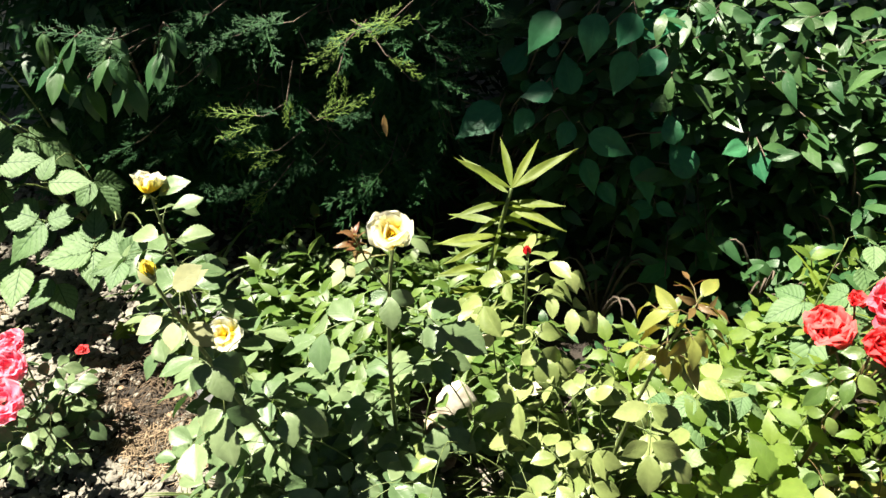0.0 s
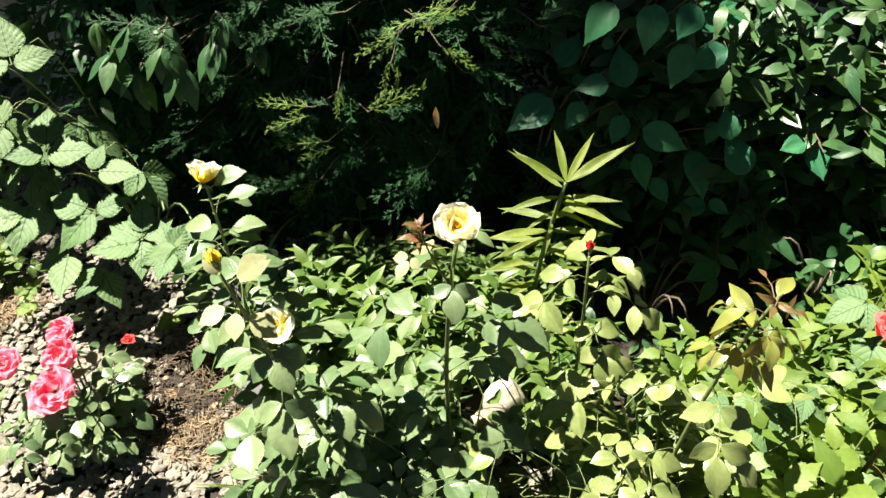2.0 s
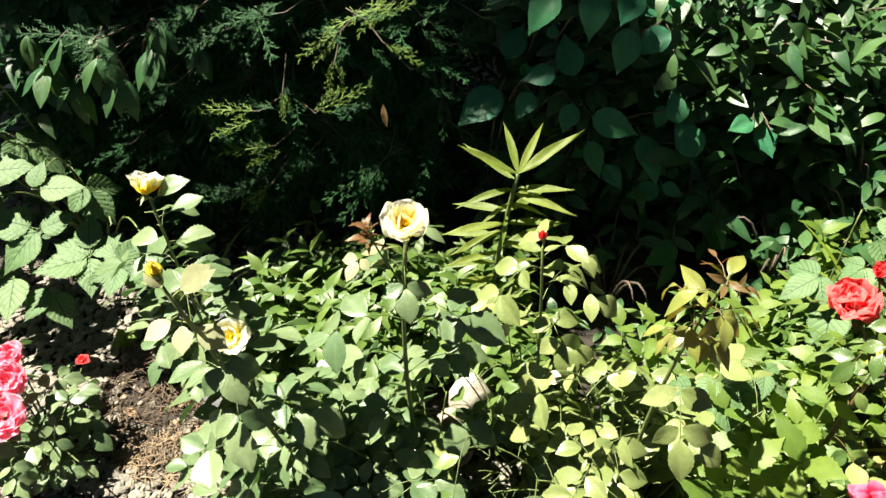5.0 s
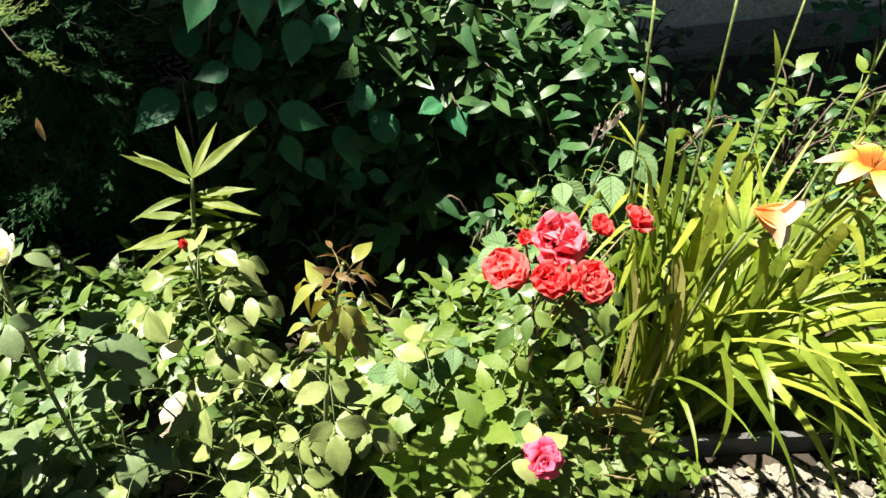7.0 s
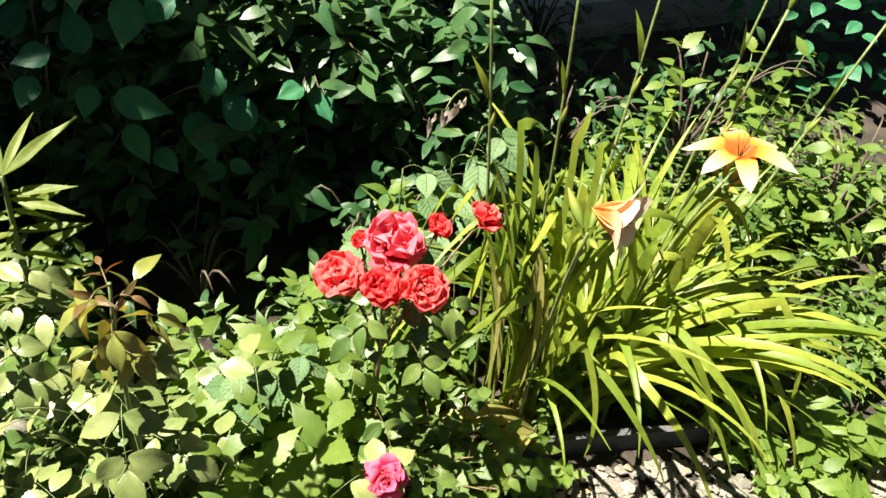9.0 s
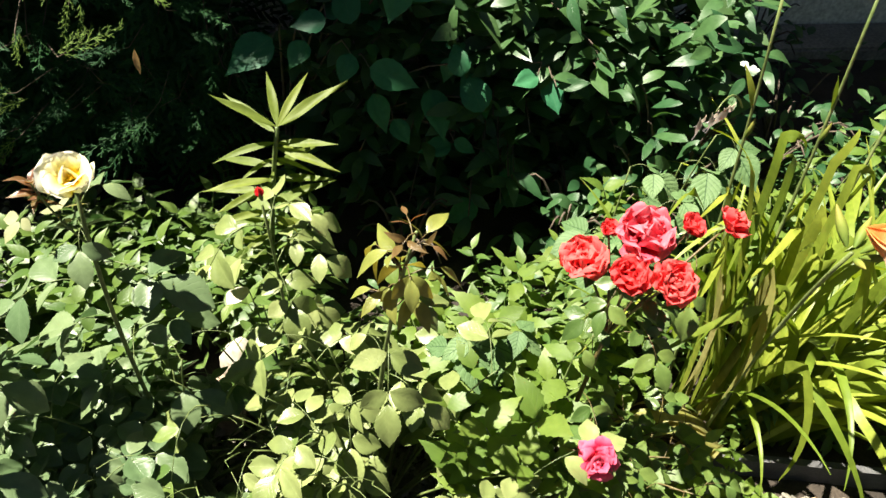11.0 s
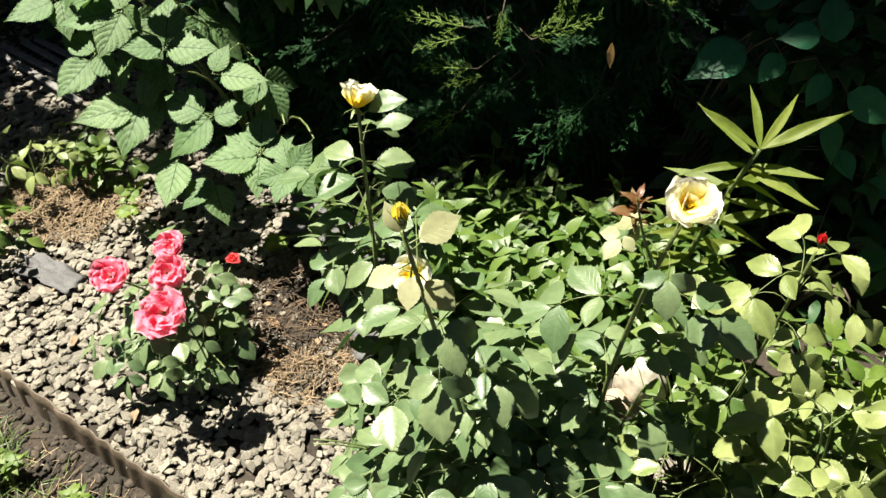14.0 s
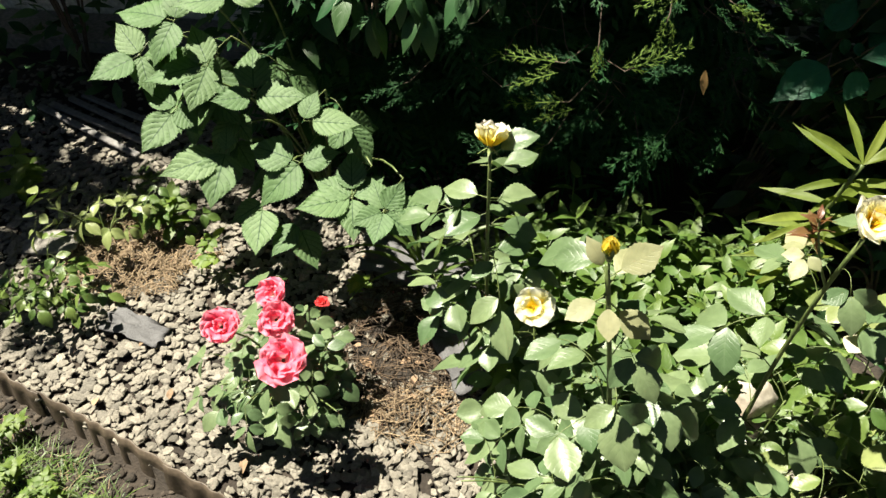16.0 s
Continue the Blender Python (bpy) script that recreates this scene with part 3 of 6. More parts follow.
def cup_rose(plant, at, axis, size, mat, seed, rings, label="", ruffle=0.1, heart=None):
    """A half-open rose of few broad petals; rings are (count, degrees from the axis, length)."""
    r = random.Random(seed)
    axis = Vector(axis).normalized()
    flower = new("rose_flower")
    flower.empty_display_size = 0.02
    flower.parent = plant
    at = Vector(at)
    flower.location = at - Vector(plant["base"])
    origin = Matrix.Translation(at)
    tagged(flower, label)
    u = axis.orthogonal().normalized()
    w = axis.cross(u)
    for k, (count, lean, length) in enumerate(rings):
        for i in range(count):
            v, f, uv = leaf_shape(1.0, r.uniform(1.0, 1.35), nv=10, nu=4, widest=0.68, tip=0.42, base=0.62, fold=0.3, curl=-0.28, wave=0.0)
            ph, lip = r.uniform(0, 6), r.uniform(0.2, 1.3)
            v = [(x * (1 - 0.07 * math.sin(11 * y + ph)), y * (1 + 0.07 * math.sin(9 * x + ph) * y),
                  z - lip * max(0, y - 0.6) ** 1.7 + ruffle * math.sin(9 * x + 6 * y + ph) * y * y) for x, y, z in v]
            a = (i + 0.5 * (k % 2) + r.uniform(-0.2, 0.2)) * 6.2832 / count
            rad = u * math.cos(a) + w * math.sin(a)
            th = math.radians(lean + r.uniform(-9, 9))
            d = axis * math.cos(th) + rad * math.sin(th)
            n = axis * math.sin(th) - rad * math.cos(th) + (u * r.uniform(-1, 1) + w * r.uniform(-1, 1)) * 0.2
            part("petal", mesh_data("rose_petal", v, f, mat, uv), flower, axes(at + rad * size * 0.05 - axis * size * 0.18, d, n, size * length * r.uniform(0.88, 1.1)), "", origin)
    h = Heap()
    for i in range(5):
        a = 6.2832 * i / 5
        rad = u * math.cos(a) + w * math.sin(a)
        v, f, uv = leaf_shape(size * 0.4, size * 0.1, nv=5, nu=1, widest=0.3, curl=0.3)
        h.add(v, f, uv, axes(at - axis * size * 0.2, rad * 0.9 - axis * 0.3, axis))
    h.tube([at - axis * size * (0.34 - 0.05 * i) for i in range(4)], size * 0.05, size * 0.1, 7)
    part("calyx", h.mesh("rose_calyx", M["stem"]), flower, None, "", origin)
    if heart:
        h = Heap()
        for i in range(14):
            a = i * 2.4
            e = at - axis * size * 0.02 + (u * math.cos(a) + w * math.sin(a)) * size * 0.02 * math.sqrt(i)
            h.tube([at - axis * size * 0.17, e], size * 0.008, size * 0.014, 4)
        part("stamens", h.mesh("rose_stamens", M["rose_heart"]), flower, None, "", origin)
    return flower


def rose_bud(plant, at, axis, size, mat, seed):
    r = random.Random(seed)
    at, axis = Vector(at), Vector(axis).normalized()
    u = axis.orthogonal().normalized()
    w = axis.cross(u)
    bud = new("rose_bud")
    bud.parent = plant
    bud.location = at - Vector(plant["base"])
    origin = Matrix.Translation(at)
    v, f, uv = leaf_shape(1.0, 0.7, nv=6, nu=3, widest=0.42, tip=0.9, base=0.6, fold=0.9, curl=-0.12)
    me = mesh_data("rose_petal", v, f, mat, uv)
    for i in range(6):
        a = 6.2832 * i / 6 + r.uniform(-0.2, 0.2)
        rad = u * math.cos(a) + w * math.sin(a)
        th = 0.12 + 0.06 * (i % 3)
        part("petal", me, bud, axes(at + rad * size * 0.12, axis * math.cos(th) + rad * math.sin(th) * 0.4 - rad * 0.14, -rad, size), "", origin)
    h = Heap()
    for i in range(5):
        a = 6.2832 * i / 5 + 0.3
        rad = u * math.cos(a) + w * math.sin(a)
        v, f, uv = leaf_shape(size * 0.95, size * 0.22, nv=5, nu=1, widest=0.25, curl=0.1)
        h.add(v, f, uv, axes(at + rad * size * 0.14 - axis * size * 0.12, axis + rad * 0.25, -rad))
    h.tube([at - axis * size * (0.4 - 0.13 * i) for i in range(4)], size * 0.1, size * 0.2, 7)
    part("calyx", h.mesh("rose_calyx", M["stem"]), bud, None, "", origin)
    return bud


def cane_leaves(plant, heap, pts, f0, f1, count, size, kind, r, n=5, start=0.0, lift=0.25):
    for i in range(count):
        f = f0 + (f1 - f0) * (i + r.uniform(-0.3, 0.3)) / max(1, count - 1)
        p, d = along(pts, min(1, max(0, f)))
        a = start + i * 2.4 + r.uniform(-0.4, 0.4)
        out = Vector((math.cos(a), math.sin(a), lift + r.uniform(-0.2, 0.25)))
        spread_leaf(plant, heap, p, out, size * r.uniform(0.82, 1.12), kind, r, n if r.random() < 0.75 else 3)


def side_shoots(plant, heap, base, count, reach, height, size, kind, r, n=5, leaves=5, ang=(0, 6.28), centre=None):
    """Leafy shoots that fill the body of a bush."""
    for i in range(count):
        a = ang[0] + (ang[1] - ang[0]) * (i + r.uniform(0.1, 0.9)) / count
        rr = reach * math.sqrt(r.uniform(0.12, 1.0))
        h = height * r.uniform(0.45, 1.0) * (1.0 - 0.35 * (rr / reach) ** 2)
        c = Vector(centre if centre else base)
        tip = Vector((c.x + math.cos(a) * rr, c.y + math.sin(a) * rr * 0.85, h))
        pts = bend(base, Vector(base) * 0.45 + tip * 0.55 + Vector((0, 0, 0.12 * h)), tip, 7)
        heap.tube(pts, 0.003, 0.0012, 5)
        cane_leaves(plant, heap, pts, 0.42, 1.0, leaves, size, kind, r, n, a, 0.2)


# ---- ground and setting ----
def ground_height(x, y):
    return 0.012 * noise.noise((x * 2.1, y * 2.1, 0.3)) + 0.006 * noise.noise((x * 9, y * 9, 2.0))


def edge_y(x):
    """The line of the edging between the gravel bed and the path in front."""
    return 0.752 - 0.405 * (x + 0.936) if x < -0.6 else 0.616 - 0.2 * min(1.5, x + 0.6)


def build_ground():
    xs = np.concatenate([np.linspace(-400, -4, 8), np.linspace(-3.4, 3.4, 150), np.linspace(4, 400, 8)])
    ys = np.concatenate([np.linspace(-400, -4, 8), np.linspace(-1.5, -0.004, 50), np.linspace(0.002, 2.9, 90), np.linspace(6, 400, 8)])
    verts, faces = [], []
    for t in ys:
        for x in xs:
            y = t + (edge_y(max(-3.0, min(3.0, x))) if abs(t) < 3 else 0)
            z = ground_height(x, y) - 0.012
            verts.append((x, y, z if t > 0 else z - 0.045))
    k = len(xs)
    for j in range(len(ys) - 1):
        for i in range(k - 1):
            a = j * k + i
            faces.append((a, a + 1, a + k + 1, a + k))
    me = mesh_data("ground", verts, faces, M["soil"])
    return tagged(new("ground", me), "dark crumbly garden soil of the flower bed", "ground", "", "structure")


ground = build_ground()


def build_wall():
    """The plastered garden wall of the house behind the bed, with a low concrete apron at its foot."""
    bm = bmesh.new()
    # outline above the view is invented for its shadow: a gable that rises to its ridge, between two lower wings
    for outline in (((-7.0, 0.0), (-3.53, 0.0), (-3.53, 3.3), (-7.0, 3.3)), ((-3.53, 0.0), (-2.53, 0.0), (-2.53, 7.4), (-3.53, 6.2)), ((-2.53, 0.0), (7.3, 0.0), (7.3, 5.0), (-2.53, 5.0))):
        near = [bm.verts.new((x, 2.62, z - 0.05)) for x, z in outline]
        far = [bm.verts.new((x, 2.82, z - 0.05)) for x, z in outline]
        bm.faces.new(near)
        bm.faces.new(far[::-1])
        for k in range(4):
            bm.faces.new((near[k], far[k], far[(k + 1) % 4], near[(k + 1) % 4]))
    bmesh.ops.recalc_face_normals(bm, faces=bm.faces)
    me = bpy.data.meshes.new("wall_north")
    bm.to_mesh(me)
    bm.free()
    me.materials.append(M["plaster"])
    wall = tagged(new("wall_north", me), "pale grey plastered house wall in shade", "wall", "", "structure")
    bm = bmesh.new()
    bmesh.ops.create_cube(bm, size=1, matrix=pose(0.15, 2.52, -0.02) @ Matrix.Diagonal((14.3, 0.2, 0.12, 1)))
    bmesh.ops.bevel(bm, geom=bm.edges[:], offset=0.01, segments=2, affect="EDGES")
    me = bpy.data.meshes.new("apron")
    bm.to_mesh(me)
    bm.free()
    me.materials.append(M["concrete"])
    tagged(new("apron", me), "dark rough concrete strip along the house wall", "apron", "", "structure")


build_wall()


def pebble_mesh(seed, mat, flat=(0.3, 0.55)):
    """An angular chip of stone: the hull of a few points on a squashed, uneven ball."""
    r = random.Random(seed)
    bm = bmesh.new()
    for k in range(15):
        z = 1 - 2 * (k + 0.5) / 15
        a = k * 2.4 + r.uniform(-0.5, 0.5)
        q = math.sqrt(1 - z * z) * r.uniform(0.75, 1.1)
        bm.verts.new((math.cos(a) * q, math.sin(a) * q, max(-0.62, min(0.62, z * 1.1))))
    hull = bmesh.ops.convex_hull(bm, input=bm.verts)
    bmesh.ops.delete(bm, geom=list({g for g in hull["geom_interior"] + hull["geom_unused"] if isinstance(g, bmesh.types.BMVert)}), context="VERTS")
    sx, sy, sz = r.uniform(0.95, 1.45), r.uniform(0.6, 0.95), r.uniform(*flat)
    for v in bm.verts:
        v.co = Vector((v.co.x * sx, v.co.y * sy, v.co.z * sz))
    me = bpy.data.meshes.new("pebble")
    bm.to_mesh(me)
    bm.free()
    me.materials.append(mat)
    return me


def bare(x, y):
    """How much the gravel is scraped away: mulch rings, soil patches, the shade behind."""
    b = 0.0
    for cx, cy, rx, ry in ((-0.73, 1.22, 0.11, 0.13), (-1.46, 1.42, 0.13, 0.09), (-1.36, 1.2, 0.07, 0.035), (-0.56, 1.2, 0.1, 0.12)):
        q = ((x - cx) / rx) ** 2 + ((y - cy) / ry) ** 2
        b = max(b, 1.3 - q)
    return b + 0.35 * noise.noise((x * 5, y * 5, 1.0))


def build_gravel():
    r = random.Random(5)
    near = [pebble_mesh(i, M["gravel"]) for i in range(10)]
    far = [pebble_mesh(i + 20, M["gravel_far"]) for i in range(8)]
    packs = []
    for me in far:
        v = np.empty(len(me.vertices) * 3)
        me.vertices.foreach_get("co", v)
        packs.append((v.reshape(-1, 3), [tuple(p.vertices) for p in me.polygons]))
    heap, singles = Heap(), []
    for _ in range(58000):
        x, y = r.uniform(-2.6, 1.9), r.uniform(0.4, 2.3)
        if y < edge_y(x) + 0.012 and x < -0.5:
            continue
        if x > -0.42 and y > 0.98 and (x < 0.8 or y > 1.2 or r.random() < 0.7):
            continue
        if x <= -0.45 and y > (2.1 if x < -1.25 else 1.75) + 0.25 * noise.noise((x * 2, 0, 5)) and r.random() < 0.85:
            continue
        if x > 0.85 and not (x < 2.3 and y < 0.74 - 0.21 * (x - 0.98)):
            continue
        if bare(x, y) > 0.45 and r.random() < 0.93:
            continue
        s = 0.0075 + 0.0105 * r.random() ** 1.6
        z = ground_height(x, y) + r.uniform(-0.009, 0.005)
        m = pose(x, y, z, r.uniform(-16, 16), r.uniform(-16, 16), r.uniform(0, 360)) @ Matrix.Diagonal((s, s, s, 1))
        if len(singles) < 300 and -1.25 < x < -0.62 and 0.8 < y < 1.02:
            singles.append(m)
        else:
            v, f = r.choice(packs)
            heap.add(v, f, None, m)
    bed = tagged(new("gravel_bed", heap.mesh("gravel_bed", M["gravel_far"], False)), "pale grey angular gravel covering the flower bed", "gravel", "", "stuff")
    for m in singles:
        ob = new("pebble", r.choice(near))
        ob.parent = bed
        ob.matrix_basis = m


def build_edging():
    """A corrugated plastic strip that stands on edge along the front of the gravel."""
    line = []
    x = -2.6
    while x < 0.1:
        line.append(Vector((x, edge_y(x), 0)))
        x += 0.004
    strip = thing("garden_edging", (line[0].x, line[0].y, 0), "brown corrugated plastic edging strip along the gravel", "edging")
    length = 90
    for first in range(0, len(line) - 1, length):
        lap = 0.0035 * ((first // length) % 2)
        verts, faces = [], []
        piece = range(first, min(first + length + 6, len(line)))
        for i in piece:
            p = line[i]
            d = (line[min(i + 1, len(line) - 1)] - line[max(i - 1, 0)]).normalized()
            n = Vector((-d.y, d.x, 0))
            off = (0.0024 + 0.0016 * noise.noise((p.x * 9, 2, 0))) * math.sin(i * 0.0043 * 6.283 / 0.056 + 4.5 * noise.noise((p.x * 6, 0, 4))) + 0.006 * noise.noise((p.x * 5, 0, 0)) + lap
            top = 0.03 + 0.012 * noise.noise((p.x * 5, 0, 0)) + 0.4 * lap
            tilt = 0.012
            for side in (0.0, 0.003):
                for z, lean in ((-0.09, -tilt), (0.0, 0.0), (top, tilt * 0.4)):
                    q = p + n * (off + side + lean)
                    verts.append((q.x, q.y, z))
        for i in range(len(piece) - 1):
            a, b = i * 6, i * 6 + 6
            faces += [(a, b, b + 1, a + 1), (a + 1, b + 1, b + 2, a + 2), (a + 3, a + 4, b + 4, b + 3), (a + 4, a + 5, b + 5, b + 4), (a + 2, b + 2, b + 5, a + 5)]
        part("strip_length", mesh_data("edging_length", verts, faces, M["edging"]), strip)


def build_fabric(name, cx, cy, w, d, rot, seed, mat, z=0.012, label="grey torn weed-control fabric on the soil", cat="fabric"):
    r = random.Random(seed)
    verts, faces, k = [], [], 12
    m = pose(cx, cy, z, r.uniform(-4, 4), r.uniform(-4, 4), rot)
    for j in range(k + 1):
        for i in range(k + 1):
            u, v = i / k - 0.5, j / k - 0.5
            e = 1 + 0.25 * noise.noise((u * 4 + seed, v * 4, 0))
            verts.append(m @ Vector((u * w * e, v * d * e, 0.014 * noise.noise((u * 5, v * 5, seed)) + 0.01)))
    for j in range(k):
        for i in range(k):
            a = j * (k + 1) + i
            faces.append((a, a + 1, a + k + 2, a + k + 1))
    ob = new(name, mesh_data(name, verts, faces, mat))
    so = ob.modifiers.new("thick", "SOLIDIFY")
    so.thickness = 0.002
    tagged(ob, label, cat)


def build_straw(cx, cy, rx, ry, count, seed, label, mat="straw"):
    r = random.Random(seed)
    h = Heap()
    for _ in range(count):
        a, q = r.uniform(0, 6.283), math.sqrt(r.random()) * 1.25
        q *= 1 + 0.5 * noise.noise((math.cos(a) * 1.5, math.sin(a) * 1.5, seed))
        x, y = cx + math.cos(a) * rx * q, cy + math.sin(a) * ry * q
        z = ground_height(x, y) + r.uniform(0.002, 0.028) * max(0.2, 1.2 - q)
        b = r.uniform(0, 6.283)
        L = r.uniform(0.02, 0.07)
        d = Vector((math.cos(b), math.sin(b), r.uniform(-0.25, 0.3))) * L
        p = Vector((x, y, z + 0.004))
        h.tube([p - d / 2, p + Vector((0, 0, r.uniform(0, 0.008))), p + d / 2], 0.0014, 0.0008, 3)
    tagged(new("straw_mulch", h.mesh("straw_mulch", M[mat])), label, "mulch", "straw rings", "stuff")


def rock(name, at, size, seed, label, mat="rock"):
    r = random.Random(seed)
    bm = bmesh.new()
    bmesh.ops.create_icosphere(bm, subdivisions=3, radius=1)
    for v in bm.verts:
        c = v.co.copy()
        k = 1 + 0.3 * noise.noise(c * 1.1 + Vector((seed, 0, 0))) + 0.1 * noise.noise(c * 4)
        v.co = Vector((c.x * size[0], c.y * size[1], c.z * size[2])) * k
    me = bpy.data.meshes.new(name)
    bm.to_mesh(me)
    bm.free()
    me.polygons.foreach_set("use_smooth", [True] * len(me.polygons))
    me.materials.append(M[mat])
    ob = new(name, me)
    ob.matrix_world = pose(*at, r.uniform(-10, 10), r.uniform(-10, 10), r.uniform(0, 360))
    return tagged(ob, label, "stone", "stones in the bed")


# ---- the plants ----
def yellow_rose_back():
    r = random.Random(31)
    base = (-0.5, 1.12, 0.0)
    p = thing("rose_bush", base, "slender rose with one cream-yellow flower and blue-green leaves", "rose bush", "roses")
    h = Heap()
    top = Vector((-0.53, 1.095, 0.705))
    pts = bend(base, (-0.52, 1.11, 0.36), top, 10)
    h.tube(pts, 0.0045, 0.0028)
    cane_leaves(p, h, pts, 0.28, 0.95, 13, 1.0, "rose_blue", r, 5, 0.6)
    for tip in ((-0.6, 1.05, 0.36), (-0.42, 1.02, 0.34), (-0.56, 1.2, 0.4), (-0.47, 1.0, 0.25)):
        q = bend(base, (Vector(base) + Vector(tip)) / 2 + Vector((0, 0, 0.06)), tip, 6)
        h.tube(q, 0.003, 0.0018)
        cane_leaves(p, h, q, 0.45, 1.0, 4, 0.95, "rose_blue", r, 5, tip[0] * 9)
    for at, d, size in (((-0.525, 1.09, 0.705), (0.75, 0.1, 0.6), 0.85), ((-0.532, 1.09, 0.68), (-0.85, -0.2, 0.1), 0.9), ((-0.53, 1.09, 0.65), (0.6, -0.5, 0.1), 0.8), ((-0.525, 1.095, 0.6), (0.8, 0.1, -0.1), 0.9), ((-0.53, 1.095, 0.57), (-0.7, -0.5, 0.0), 0.95)):
        tip = Vector(at) + Vector(d) * 0.015
        h.tube([at, tip], 0.0012, 0.0009, 4)
        leaflet("leaf", "rose_blue", p, axes(tip, d, SUN_TO + Vector((0.1, -0.3, 0)), size), r)
    for z, d, size in ((0.66, (0.8, 0.35, 0.2), 0.9), (0.6, (0.7, 0.2, -0.1), 1.0), (0.6, (-0.8, 0.3, 0.0), 0.95), (0.54, (0.85, 0.1, -0.2), 1.0), (0.54, (-0.85, 0.2, -0.1), 1.0),
                       (0.47, (0.8, 0.3, -0.1), 0.9), (0.47, (-0.85, -0.2, -0.1), 1.0), (0.4, (-0.7, -0.5, 0.0), 1.0), (0.4, (0.7, 0.4, 0.0), 0.9), (0.34, (-0.8, 0.1, 0.0), 1.0)):
        at = Vector((-0.528, 1.1, z))
        tip = at + Vector(d) * r.uniform(0.02, 0.035)
        h.tube([at, tip], 0.0013, 0.0009, 4)
        part("leaf", r.choice(LEAF["rose_blue"]), p, axes(tip, d, SUN_TO + Vector((r.uniform(-0.2, 0.2), -0.35, 0)), size))
    cup_rose(p, (-0.53, 1.09, 0.732), (0.05, 0.5, 0.85), 0.06, M["rose_cup"], 3, ((4, 14, 0.55), (4, 26, 0.68), (5, 42, 0.68)), "white cupped rose, orange-yellow underneath", 0.14)
    part("cane", h.mesh("rose_cane", M["stem"]), p)


def yellow_rose_front():
    r = random.Random(32)
    base = (-0.25, 0.84, 0.0)
    p = thing("rose_bush", base, "blue-green rose bush with a yellow bud and pale upper leaves", "rose bush", "roses")
    h = Heap()
    top = Vector((-0.385, 0.727, 0.845))
    pts = bend(base, (-0.315, 0.775, 0.44), top, 12)
    h.tube(pts, 0.0048, 0.003)
    cane_leaves(p, h, pts, 0.3, 0.88, 14, 0.9, "rose_blue", r, 5, 2.0)
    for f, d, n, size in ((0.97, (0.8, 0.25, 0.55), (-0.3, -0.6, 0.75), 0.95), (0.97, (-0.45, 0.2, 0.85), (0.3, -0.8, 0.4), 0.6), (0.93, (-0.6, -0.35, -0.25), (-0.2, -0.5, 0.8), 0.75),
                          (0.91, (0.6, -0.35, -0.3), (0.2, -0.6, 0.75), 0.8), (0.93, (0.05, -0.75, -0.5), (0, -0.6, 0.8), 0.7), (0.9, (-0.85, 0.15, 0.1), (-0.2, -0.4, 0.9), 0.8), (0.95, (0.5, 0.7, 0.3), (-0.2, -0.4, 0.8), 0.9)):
        at, _ = along(pts, f)
        tip = at + Vector(d).normalized() * 0.018
        h.tube([at, tip], 0.0012, 0.0009, 4)
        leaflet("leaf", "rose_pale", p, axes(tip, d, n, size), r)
    rose_bud(p, (-0.385, 0.727, 0.862), (-0.1, -0.1, 1), 0.03, M["rose_bud"], 5)
    # the open flower on a shoot behind
    q = bend(base, (-0.38, 0.95, 0.2), (-0.43, 1.03, 0.395), 8)
    h.tube(q, 0.0035, 0.002)
    cane_leaves(p, h, q, 0.3, 0.72, 4, 0.9, "rose_blue", r, 5, 1.0)
    cup_rose(p, (-0.435, 1.015, 0.425), (-0.1, -0.6, 0.75), 0.056, M["rose_cup"], 6, ((4, 48, 0.45), (6, 74, 0.66)), "wide-open cream rose with a yellow heart", 0.1, M["rose_heart"])
    cup_rose(p, (-0.489, 0.843, 0.13), (-0.2, -0.5, 0.7), 0.028, M["rose_heart"], 16, ((3, 20, 0.7), (4, 50, 0.7)), "withered yellow rose among the lower leaves", 0.2)
    stalk = bend(base, (-0.38, 0.86, 0.12), (-0.487, 0.845, 0.12), 6)
    h.tube(stalk, 0.002, 0.0014)
    side_shoots(p, h, base, 36, 0.26, 0.52, 0.86, "rose_blue", r, 5, 4, (0, 6.28), (-0.3, 0.76, 0))
    part("cane", h.mesh("rose_cane", M["stem"]), p)


